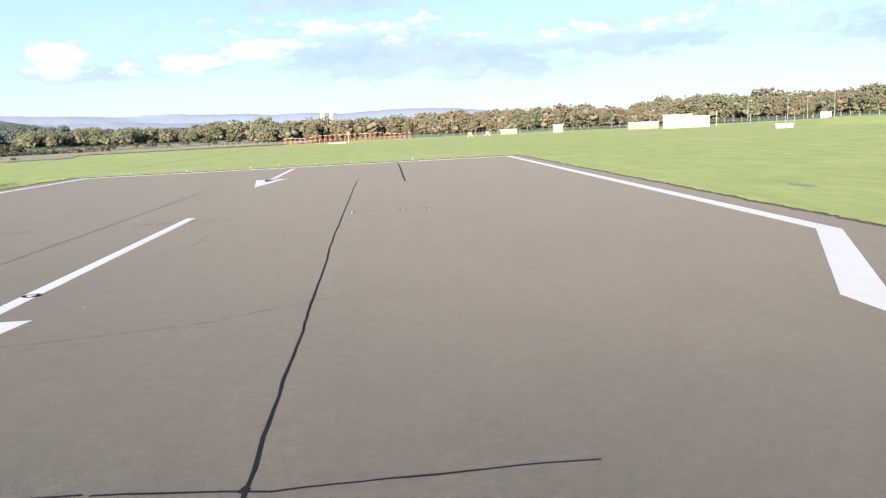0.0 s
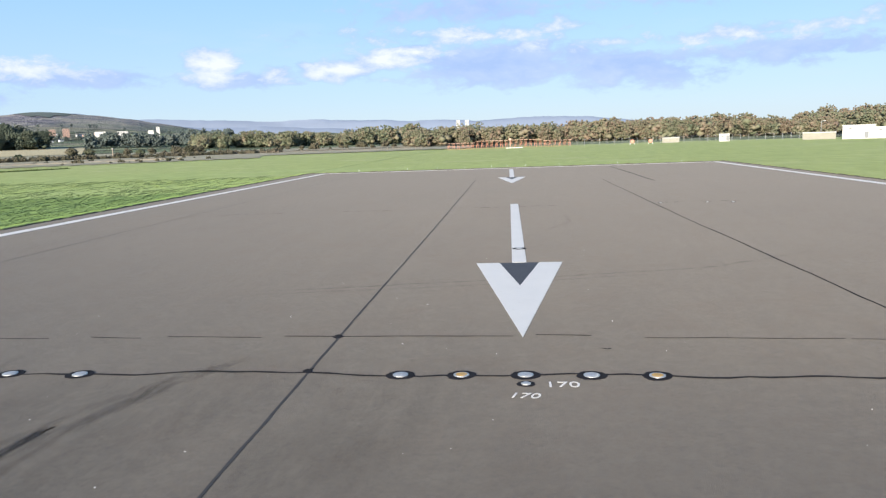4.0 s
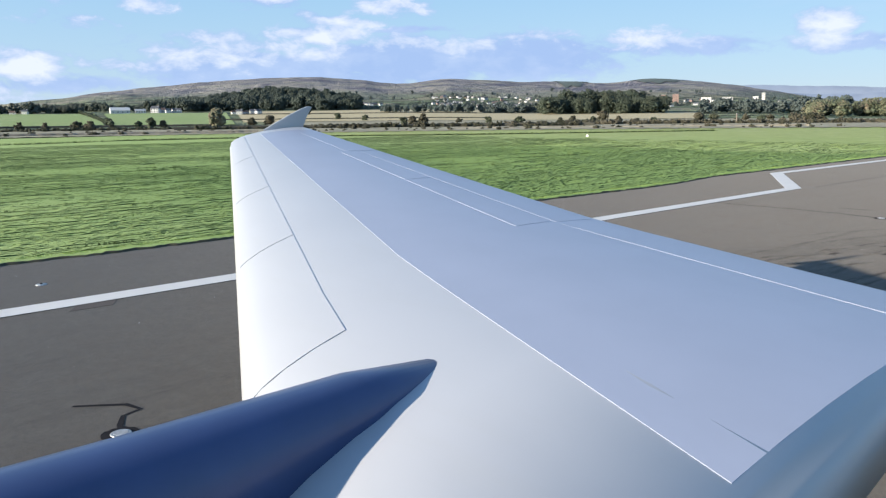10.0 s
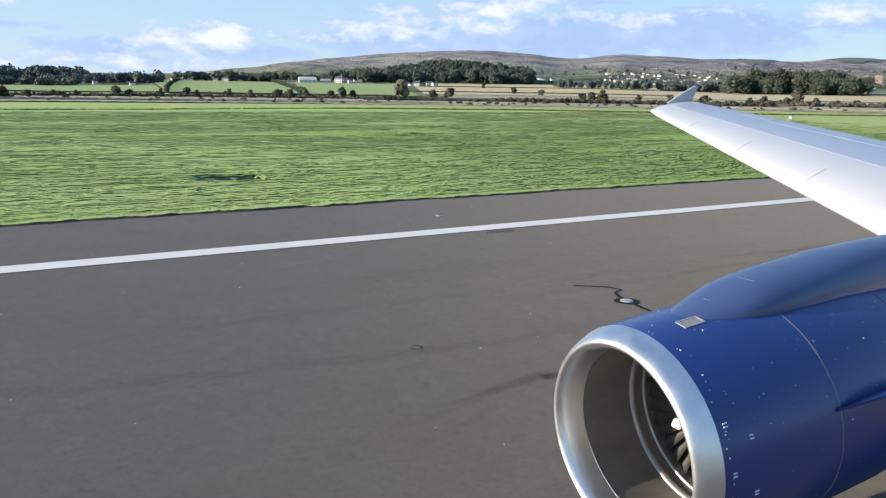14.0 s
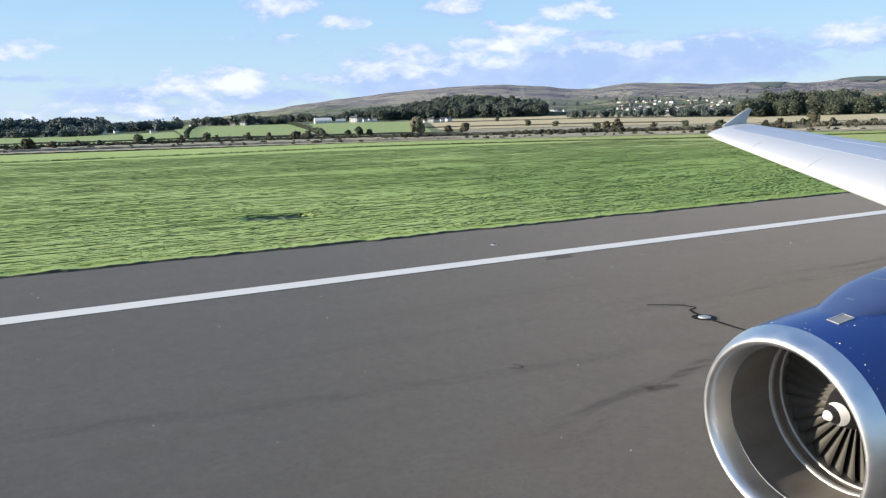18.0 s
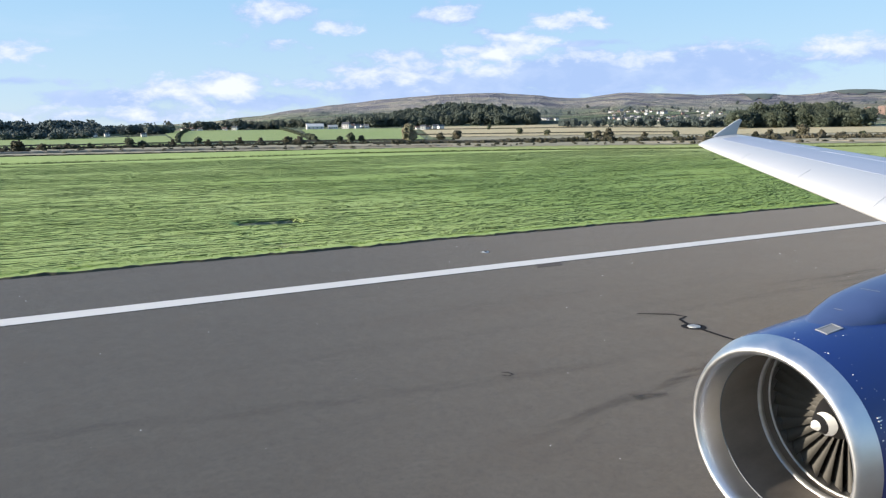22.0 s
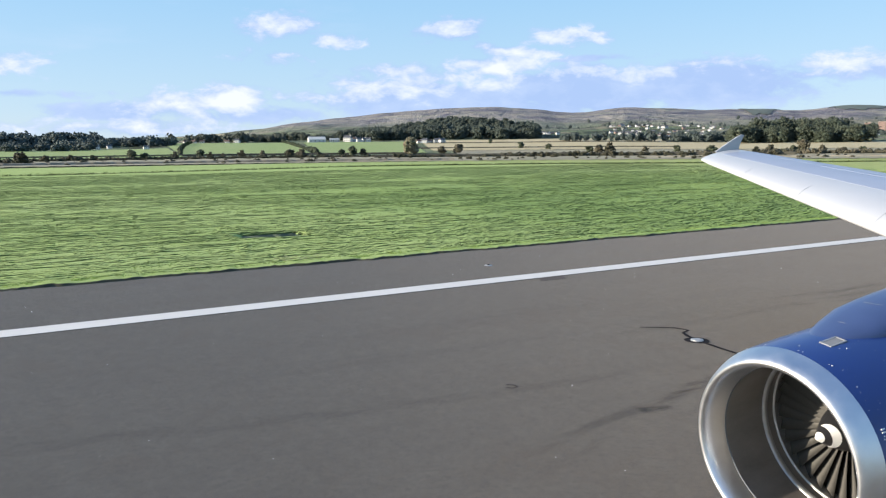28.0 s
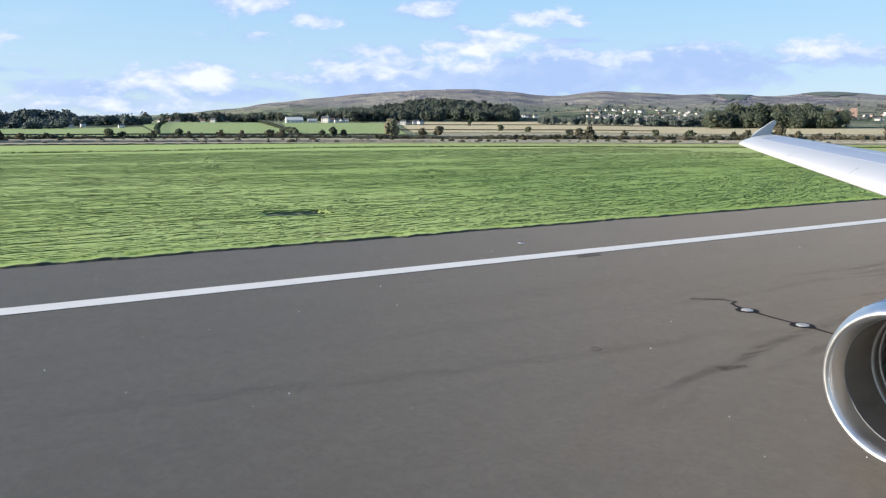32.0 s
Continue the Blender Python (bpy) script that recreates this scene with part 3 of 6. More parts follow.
def land(x, y):
    d = math.hypot(x, y - 20)
    if d < 330:
        return 0.0
    az = math.degrees(math.atan2(-x, y - 20))
    ne = near_elev(az)
    z13 = 4.4 + 1300 * math.tan(radians(ne))
    if d <= 1300:
        z = z13 * ((d - 330) / 970) ** 1.25
        z += 20 * math.exp(-((az - 60.0) / 5.0) ** 2) * smooth01((d - 1080) / 260)
        return z
    s = smooth01((d - 1300) / 3150)
    rough = noise.fractal(Vector((x * 0.0016, y * 0.0016, 3.0)), 1.0, 2.0, 5)
    re = ridge_elev(az) * (0.42 + 0.58 * smooth01((az - 19) / 9)) + 0.05 * noise.fractal(Vector((az * 0.6, 7.0, 0.0)), 1.0, 2.0, 4)
    e = ne + (re - ne) * s + rough * 0.46 * math.sin(math.pi * min(1.0, s))
    z = 4.4 + min(d, 4450) * math.tan(radians(e))
    z += 20 * math.exp(-((az - 60.0) / 5.0) ** 2) * (1 - smooth01((d - 1450) / 400))
    if d > 4450:
        z *= 1 - 0.9 * smooth01((d - 4450) / 400)
    return z


def polar(az, d, o=(0.0, 0.0)):
    return o[0] - math.sin(radians(az)) * d, o[1] + math.cos(radians(az)) * d


EYE_A = (8.35, 36.3)


def build_ground():
    azs = sorted(set([a * 0.5 for a in range(-100, 241)] + list(range(-180, -50, 5)) + list(range(121, 180, 5))))
    ds = [0, 60, 130, 200, 265, 330, 380, 430, 500, 570, 650, 740, 840, 940, 1040, 1120, 1200, 1300, 1450, 1600, 1800, 2000, 2250,
          2500, 2750, 3000, 3250, 3500, 3750, 4000, 4200, 4350, 4450, 4600, 4850]
    v = [(0.0, 20.0, -0.03)]
    f = []
    k = len(azs)
    for d in ds[1:]:
        for a in azs:
            x, y = polar(a, d, (0, 20))
            v.append((x, y, land(x, y) - 0.03))
    for j in range(k):
        f.append((0, 1 + (j + 1) % k, 1 + j))
    for i in range(len(ds) - 2):
        for j in range(k):
            a, b = 1 + i * k + j, 1 + i * k + (j + 1) % k
            f.append((a, b, b + k, a + k))
    tagged(put("ground", mesh("ground", v, f, M["country"], True)), "open farmland rising to brown moorland hills", "ground", "", "structure")


def field(name, az0, az1, d0, d1, mat, label, lift=0.35, o=(0, 20), taper=0.0):
    na, nd = max(4, int(abs(az1 - az0) * 3)), 14
    v, f = [], []
    for i in range(nd + 1):
        for j in range(na + 1):
            lo = d0 + (d1 - d0) * taper * (abs(2 * j / na - 1) ** 2 + 0.18 * math.sin(j * 2.1))
            x, y = polar(az0 + (az1 - az0) * j / na, lo + (d1 - lo) * i / nd + 6 * math.sin(j * 1.7), o)
            v.append((x, y, land(x, y) + lift))
    for i in range(nd):
        for j in range(na):
            a = i * (na + 1) + j
            f.append((a, a + na + 1, a + na + 2, a + 1))
    tagged(put(name, mesh(name, v, f, M[mat], True)), label, "field", "", "structure")


build_ground()


def build_far_hills():
    """The hills of the next county, one ridge behind another, only across the low ground."""
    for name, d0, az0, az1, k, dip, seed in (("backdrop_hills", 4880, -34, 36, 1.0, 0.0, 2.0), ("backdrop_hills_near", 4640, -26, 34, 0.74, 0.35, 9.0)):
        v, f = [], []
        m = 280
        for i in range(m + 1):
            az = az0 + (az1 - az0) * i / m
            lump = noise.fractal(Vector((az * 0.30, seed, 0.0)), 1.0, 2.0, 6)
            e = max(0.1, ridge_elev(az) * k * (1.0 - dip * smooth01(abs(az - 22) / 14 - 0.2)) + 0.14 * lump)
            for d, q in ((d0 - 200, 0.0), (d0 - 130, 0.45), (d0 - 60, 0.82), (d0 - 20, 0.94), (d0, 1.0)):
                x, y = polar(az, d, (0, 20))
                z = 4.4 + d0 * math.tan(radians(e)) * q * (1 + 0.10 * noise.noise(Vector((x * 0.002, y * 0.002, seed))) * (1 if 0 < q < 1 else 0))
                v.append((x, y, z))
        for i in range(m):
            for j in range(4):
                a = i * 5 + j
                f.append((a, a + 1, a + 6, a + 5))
        tagged(put(name, mesh(name, v, f, M["far_moor"], True)), "distant moorland ridge on the horizon, blue haze put into its colour", "hills", "", "structure")


build_far_hills()
field("green_hill_field", 72.9, 82.0, 470, 985, "pasture", "green pasture sloping up behind the hedgerow")
field("green_barn_field", 64.2, 72.3, 470, 985, "pasture", "green pasture below the white barns")
field("low_pasture", 82.2, 100.0, 430, 720, "pasture", "green pasture beyond the hedgerow")
field("stubble_field", 45.5, 62.0, 880, 1100, "stubble", "pale stubble field at the foot of the wood")
field("stubble_strip", 30.0, 63.5, 530, 860, "stubble", "pale stubble field beyond the hedge")
field("reed_strip", 18.0, 102.0, 268, 385, "reeds", "strip of dry reeds along the airfield edge", 0.25)
field("plantation_on_hill", 37.3, 40.0, 3700, 4430, "plantation", "dark conifer plantation capping a far hill", 2.5, (0, 20), 0.85)
field("plantation_on_ridge", 30.6, 34.4, 3750, 4430, "plantation", "dark conifer plantation along a far ridge", 2.5, (0, 20), 0.85)
field("reed_strip_end", 3.0, 18.3, 322, 400, "reeds", "strip of dry grass behind the field fence", 0.25)
field("reed_strip_far", 3.0, 62.0, 430, 520, "reeds", "strip of dry grass between two hedges", 0.3)


# ---- airfield ----
X_MID = 0.82
LEFT_PAVED, RIGHT_PAVED, END_PAVED = -27.7, 29.15, 138.0


def build_runway():
    bm = bmesh.new()
    box_bm(bm, (LEFT_PAVED, -420, -0.3), (RIGHT_PAVED, END_PAVED, 0.03))
    # the paving widens towards its end
    vs = [bm.verts.new((x, y, 0.03)) for x, y in ((LEFT_PAVED, 51.0), (LEFT_PAVED, END_PAVED), (LEFT_PAVED - 1.35, END_PAVED), (LEFT_PAVED - 1.35, 63.0))]
    bm.faces.new(vs)
    bm.normal_update()
    me = bpy.data.meshes.new("runway")
    bm.to_mesh(me)
    bm.free()
    me.materials.append(M["asphalt"])
    return tagged(put("runway", me), "worn grey asphalt runway with rubber marks and sealed joints", "runway", "", "structure")


runway = build_runway()


def line(name, points, label=""):
    ob = part(name, slab(points, 0.028, 0.038), M["paint"], runway, label)
    return ob


def build_markings():
    # edge lines: the runway proper, then the wider paved end behind the threshold
    for inner, outer, low, high, jin, jout, ein, eout in ((-20.48, -21.30, 56.2, 67.5, -26.64, -27.45, -25.75, -26.45), (21.9, 22.9, 54.1, 63.7, 26.92, 27.62, 27.25, 27.95)):
        line("edge_line", [(inner, -420), (outer, -420), (outer, low - 0.4), (inner, low)])
        line("edge_jog", [(inner, low), (outer, low - 0.4), (jout, high - 0.5), (jin, high)])
        line("edge_line", [(jin, high), (jout, high - 0.5), (eout, 136.9), (ein, 136.2)])
    line("end_line", [(-25.75, 136.2), (27.25, 136.2), (27.95, 136.9), (-26.45, 136.9)])
    # two arrows one behind the other, a little askew to the edge lines
    for tip, base, notch, far, mid, top in ((47.08, 56.97, 52.88, 80.1, 0.80, 0.62), (102.2, 112.6, 108.6, 132.6, 0.36, 0.20)):
        line("arrow_head", [(mid + 0.02, tip), (mid + 1.48, base), (mid + 0.68, base), (mid, notch)])
        line("arrow_head", [(mid + 0.02, tip), (mid, notch), (mid - 0.68, base), (mid - 1.48, base)])
        part("arrow_infill", slab([(mid, notch + 0.02), (mid + 0.67, base), (mid - 0.67, base)], 0.028, 0.036), M["arrow_black"], runway, "dark infill inside the arrow head")
        line("arrow_shaft", [(mid - 0.25, base + 0.02), (mid + 0.25, base + 0.02), (top + 0.25, far), (top - 0.25, far)])


build_markings()


def crack(pts, width, wobble=0.012, seed=1, name="sealed_joint", mat="tar"):
    v, f, _ = ribbon(pts, width, wobble, 0.0365, seed)
    put(name, mesh(name, v, f, M[mat]), runway)


def build_joints():
    crack([(-3.30, -100), (-3.30, 47), (-3.28, 64), (-3.35, 109)], 0.050, 0.008, 2, mat="joint")
    crack([(9.9, -100), (9.50, 44)], 0.040, 0.006, 3, mat="joint")
    crack([(9.50, 44), (9.33, 56.6), (9.12, 67.8), (8.94, 104)], 0.06, 0.018, 13)
    # where the joint meets the cross crack the sealant lies thick
    for j, (sx, sy, r) in enumerate(((-3.35, 47.3, 0.14), (-3.33, 44.75, 0.12), (9.45, 46.5, 0.08))):
        rng = random.Random(70 + j)
        pts = [(sx + r * rng.uniform(0.55, 1.1) * math.cos(2 * math.pi * i / 14), sy + r * 1.5 * rng.uniform(0.55, 1.1) * math.sin(2 * math.pi * i / 14)) for i in range(14)]
        part("sealant_blot", slab(pts, 0.028, 0.0372 + 0.0003 * j), M["tar"], runway)
    crack([(-20.45, -150), (-20.45, 56.0)], 0.06, 0.004, 7)
    crack([(13.02, 100), (13.1, 133.7)], 0.14, 0.02, 4)
    crack([(-20.2, 57.5), (-19.9, 133)], 0.05, 0.005, 5, mat="joint")
    crack([(-20.3, 45.9), (-17.0, 45.7), (-14.0, 45.3), (-12.4, 44.8), (-9.4, 44.66), (-7.9, 44.6), (-5.9, 44.68), (-3.3, 44.57), (-1.48, 44.46), (1.6, 44.40), (4.4, 44.3), (9.0, 44.2)], 0.085, 0.075, 6)
    crack([(9.0, 44.2), (17.5, 44.3), (20.5, 44.4)], 0.06, 0.03, 16)
    for i, (a, b) in enumerate(((-15.1, -13.6), (-12.9, -10.3), (-9.3, -8.0), (-7.4, -5.1), (-4.6, 0.6), (1.1, 2.3))):
        crack([(a, 47.3 - 0.015 * a), (b, 47.2 - 0.015 * b)], 0.055, 0.015, 20 + i)
    for i, (a, b) in enumerate(((-10.1, -7.3), (-2.0, 3.4), (9.5, 11.0), (12.0, 14.2), (-18.0, -14.0))):
        dash = random.Random(90 + i)
        while a < b:
            l = dash.uniform(0.25, 0.8)
            crack([(a, 78.1 + 0.03 * a), (a + l, 78.1 + 0.03 * (a + l))], 0.10, 0.03, int(40 + 7 * a + 100 * i))
            a += l + dash.uniform(0.15, 0.6)
    crack([(3.4, 46.95), (7.4, 46.75)], 0.045, 0.02, 60)
    crack([(7.5, 46.70), (9.2, 46.52), (9.8, 46.43), (14.0, 46.6)], 0.045, 0.03, 61)
    crack([(2.40, 46.16), (2.52, 46.06), (2.60, 46.14)], 0.06, 0.02, 62, "ring_mark")
    # by the nearer light row
    crack([(-13.4, 12.85), (-12.9, 13.5), (-12.55, 13.62), (-12.45, 13.3), (-11.8, 13.03), (-10.18, 12.86), (-8.55, 12.58), (-7.0, 12.39), (-6.05, 12.3)], 0.085, 0.03, 50)
    crack([(-6.62, 9.8), (-6.15, 9.6), (-5.2, 9.1)], 0.05, 0.02, 51)
    crack([(-11.28, 7.50), (-11.19, 7.60), (-11.08, 7.60), (-11.06, 7.50), (-11.16, 7.44)], 0.03, 0.01, 52, "ring_mark")


build_joints()


LAID = collections.Counter()


def tyre_mark(pts, width, strength, seed, most=4):
    """One rubber mark; none is laid where too many already lie on one another."""
    v, f, k = ribbon(pts, width, 0.04, 0.0312 + 0.00004 * (seed * 37 % 97), seed, True)
    cells = set()
    for a, b in zip(v[::2], v[1::2]):
        m = max(1, int(width / 0.15))
        cells |= {(int((a[0] + (b[0] - a[0]) * q / m) / 0.35), int((a[1] + (b[1] - a[1]) * q / m) / 0.35)) for q in range(m + 1)}
    if any(LAID[c] >= most for c in cells):
        return
    LAID.update(cells)
    me = mesh("tyre_mark", v, f, M["tyre"])
    uv = me.uv_layers.new(name="uv")
    for lp in me.loops:
        uv.data[lp.index].uv = (lp.vertex_index % 2, (lp.vertex_index // 2) / max(1, k - 1))
    ob = put("tyre_mark", me, runway)
    ob.color = (strength, 0, 0, 1)


def build_tyre_marks():
    rng = random.Random(5)
    # short dark scuffs
    scuffs = [((-6.96, 39.9), (-6.82, 41.9), 0.34, 1.5), ((-7.2, 37.7), (-7.0, 39.3), 0.20, 1.2), ((-7.42, 37.6), (-7.25, 39.0), 0.16, 1.2), ((-7.43, 35.4), (-7.52, 37.2), 0.16, 0.95), ((-6.96, 35.1), (-7.15, 36.8), 0.16, 0.95),
              ((-9.3, 35.6), (-9.2, 36.2), 0.30, 1.2), ((-10.95, 35.0), (-10.85, 35.6), 0.36, 1.1), ((-10.42, 34.5), (-10.38, 35.1), 0.30, 1.2), ((-8.6, 35.7), (-8.45, 36.3), 0.26, 1.0), ((-10.7, 32.0), (-10.45, 32.5), 0.30, 1.1),
              ((-10.8, 42.0), (-10.0, 43.1), 0.20, 1.0), ((-8.5, 39.6), (-8.4, 40.0), 0.22, 0.9), ((-11.95, 31.8), (-11.8, 32.4), 0.30, 1.0), ((-5.35, 30.6), (-5.4, 31.5), 0.2, 0.9), ((-10.7, 30.1), (-10.2, 31.2), 0.2, 0.6), ((-9.05, 8.6), (-8.9, 9.3), 0.35, 0.8)]
    for i, (a, b, w, st) in enumerate(scuffs):
        tyre_mark([a, ((a[0] + b[0]) / 2 + 0.03, (a[1] + b[1]) / 2), b], w, st * 1.35, 200 + i)
    # the arcs that turning aircraft leave
    arcs = [([(-4.6, 46.2), (-5.8, 44.0), (-6.7, 41.2), (-7.4, 38.6)], 0.5, 0.6), ([(-5.2, 45.6), (-6.4, 43.2), (-7.5, 40.0)], 0.35, 0.4),
            ([(-7.0, 38.0), (-7.4, 36.7), (-7.8, 34.6), (-8.2, 32.8), (-8.5, 31.2), (-8.6, 29.7), (-8.5, 28.2), (-8.3, 26.6), (-8.1, 23.0), (-7.9, 19.0)], 0.26, 0.85),
            ([(-7.5, 34.2), (-7.8, 32.7), (-8.1, 31.1), (-8.3, 29.5), (-8.2, 28.0), (-8.0, 25.5)], 0.22, 0.6),
            ([(-8.5, 28.4), (-9.1, 27.1), (-9.4, 26.4), (-9.8, 25.7), (-10.4, 23.6), (-10.6, 20.0)], 0.34, 0.5),
            ([(-9.0, 34.3), (-9.4, 33.4), (-9.8, 31.4), (-10.0, 29.0)], 0.22, 0.5), ([(-10.7, 34.5), (-11.1, 33.3), (-11.5, 31.4), (-11.7, 29.0)], 0.30, 0.5), ([(-11.3, 33.6), (-11.9, 32.0), (-12.2, 30.0)], 0.30, 0.4),
            ([(-10.9, 42.0), (-12.2, 39.4), (-12.9, 36.5)], 0.22, 0.5), ([(-9.6, 42.0), (-10.9, 39.2), (-11.7, 36.2)], 0.25, 0.35),
            ([(-11.6, 32.0), (-12.9, 30.6), (-13.5, 29.4), (-13.4, 28.2), (-13.3, 26.5), (-13.2, 20.0), (-13.0, 9.0)], 0.5, 0.25),
            ([(-10.5, 36.4), (-10.8, 35.0), (-10.8, 33.1), (-11.0, 31.1), (-11.4, 29.0), (-11.7, 27.2), (-11.9, 23.0)], 0.6, 0.22),
            ([(-5.0, 34.0), (-5.4, 33.0), (-6.5, 31.1), (-7.1, 29.6), (-7.4, 28.3), (-7.5, 26.8), (-7.3, 22.0)], 0.45, 0.3),
            ([(-9.0, 38.2), (-9.6, 35.7), (-10.2, 33.4), (-11.0, 31.4), (-11.5, 28.8), (-11.6, 25.0)], 0.4, 0.28),
            ([(-8.3, 5.0), (-8.9, 7.8), (-9.4, 10.2), (-9.8, 12.5), (-10.0, 14.4), (-9.85, 16.4), (-9.65, 19.0), (-9.3, 22.0), (-8.9, 26.0)], 0.42, 0.6),
            ([(-8.2, 8.5), (-8.8, 11.5), (-9.05, 13.6), (-9.05, 15.2), (-8.9, 16.9), (-8.7, 19.3), (-8.5, 22.0)], 0.35, 0.45),
            ([(-7.6, 5.2), (-8.5, 7.6), (-9.7, 11.2), (-10.3, 15.0)], 0.35, 0.25), ([(-12.9, -3.0), (-11.7, 3.2), (-11.0, 7.1), (-10.6, 12.0)], 0.6, 0.28),
            ([(2.0, 66.0), (3.4, 69.0), (3.3, 73.0)], 0.3, 0.45), ([(-8.0, 52.5), (0.0, 53.8), (7.0, 55.5), (12.0, 59.0)], 0.25, 0.6), ([(-8.0, 51.9), (0.0, 53.2), (6.0, 54.6)], 0.2, 0.4)]
    for i, (p, w, st) in enumerate(arcs):
        tyre_mark(p, w, st, i)
    # the soft scorched patch where the marks cross
    for i in range(150):
        x, y = (rng.gauss(-7.85, 0.30), rng.gauss(38.3, 0.42)) if i < 100 else (rng.gauss(-9.15, 0.25), rng.gauss(37.4, 0.35)) if i < 130 else (rng.uniform(-9.2, -7.8), rng.uniform(35.4, 38.0))
        l = rng.uniform(0.3, 0.9)
        tyre_mark([(x, y), (x + l * 0.14, y + l * 0.5), (x + l * 0.30, y + l)], rng.uniform(0.09, 0.20), rng.uniform(0.75, 1.25), 300 + i, 4)
    # the broad greyed track of many turning wheels
    for i, (off, w) in enumerate(((-3.4, 3.4), (0.2, 3.4), (3.8, 3.2))):
        tyre_mark([(off * 0.7 - 2.5, 47.0), (off - 6.0, 40.5), (off - 8.6, 32.5), (off - 9.4, 26.0), (off - 9.8, 18.0)], w, 0.28, 150 + i, 9)
    for i in range(40):
        x, y = rng.uniform(-14.5, -5.5), rng.uniform(16, 38)
        l, a = rng.uniform(4, 10), rng.uniform(0.0, 0.22)
        tyre_mark([(x, y), (x + l * math.sin(a) * 0.5, y + l * 0.5), (x + l * math.sin(a) * 0.8, y + l)], rng.uniform(0.12, 0.4), rng.uniform(0.15, 0.32), 30 + i, 5)
    for i in range(12):
        x, y = rng.uniform(-17, -5), rng.uniform(-6, 12)
        l = rng.uniform(4, 12)
        tyre_mark([(x, y), (x + rng.uniform(-0.3, 0.3), y + l * 0.5), (x + rng.uniform(-0.5, 0.5), y + l)], rng.uniform(0.3, 0.8), rng.uniform(0.04, 0.12), 80 + i)


build_tyre_marks()


def inset_light(lens_mat, label):
    e = thing("inset_light", label, "runway light", "lights set in the runway")
    rng = random.Random(3)
    k = 28
    bm = slab([(0.27 * (1 + rng.uniform(-0.08, 0.08)) * math.cos(2 * math.pi * i / k), 0.26 * (1 + rng.uniform(-0.08, 0.08)) * math.sin(2 * math.pi * i / k)) for i in range(k)], 0.030, 0.0385)
    part("sealant_ring", bm, M["tar"], e)
    v, f = lathe([(0.030, 0.145), (0.050, 0.145), (0.054, 0.135), (0.054, 0.09), (0.049, 0.088)], 24)
    me = mesh("rim", [(x, z, y) for x, y, z in v], [tuple(reversed(q)) for q in f], M["steel"], True)
    put("rim", me, e)
    bm = bmesh.new()
    bmesh.ops.create_cone(bm, cap_ends=True, segments=20, radius1=0.128, radius2=0.10, depth=0.024, matrix=Matrix.Translation((0, 0, 0.046)))
    part("lens_cover", bm, lens_mat, e)
    for i in range(6):
        a = math.pi * i / 3
        bm = bmesh.new()
        bmesh.ops.create_cone(bm, cap_ends=True, segments=6, radius1=0.011, radius2=0.011, depth=0.008, matrix=Matrix.Translation((0.118 * math.cos(a), 0.118 * math.sin(a), 0.055)))
        part("bolt", bm, M["steel"], e)
    return e


def build_inset_lights():
    pale = inset_light(M["pale_lens"], "round inset runway light with pale lens and tar ring")
    amber = inset_light(M["amber"], "round inset runway light with amber lens and tar ring")
    first = {pale: True, amber: True}
    spots = [(-11.78, 13.03, 0), (-10.18, 12.86, 0), (-8.55, 12.58, 1), (-7.0, 12.39, 1),
             (-12.33, 44.80, 0), (-10.84, 44.75, 1), (-9.38, 44.66, 0), (-7.88, 44.60, 0),
             (-1.48, 44.46, 0), (-0.34, 44.44, 1), (0.84, 44.42, 0), (2.03, 44.38, 0), (3.19, 44.34, 1)]
    for x, y, kind in spots:
        src = amber if kind else pale
        m = pose(x, y, 0, 0, 0, (x * 37) % 60)
        if first[src]:
            src.matrix_basis = m
            first[src] = False
        else:
            copy_thing(src, m)
    copy_thing(pale, pose(0.82, 60.25, 0.012))
    small = copy_thing(pale, pose(0.84, 43.92, 0))
    small.scale = (0.6, 0.6, 1.0)
    tagged(small, "small round inset light beside the painted number")
    # a second row of small lights across the paved end
    for x, y in ((9.52, 78.15), (12.24, 77.9), (13.65, 77.6)):
        spot = copy_thing(pale, pose(x, y, 0))
        spot.scale = (0.55, 0.55, 1.0)


build_inset_lights()


def build_number():
    for text, x, y, turn, size, wobble in (("170", 1.16, 43.74, 0.0, 0.42, 0), ("170", 0.52, 43.22, -6.0, 0.36, 1)):
        cu = bpy.data.curves.new("number", "FONT")
        cu.body, cu.size, cu.extrude, cu.shear = text, size, 0.002, 0.15 * wobble
        tmp = bpy.data.objects.new("number", cu)
        me = bpy.data.meshes.new_from_object(tmp)
        bpy.data.objects.remove(tmp)
        me.materials.clear()
        me.materials.append(M["paint"])
        put("painted_number", me, runway, "hand-painted white circuit number 170", pose(x, y, 0.036, 0, 0, turn))


build_number()


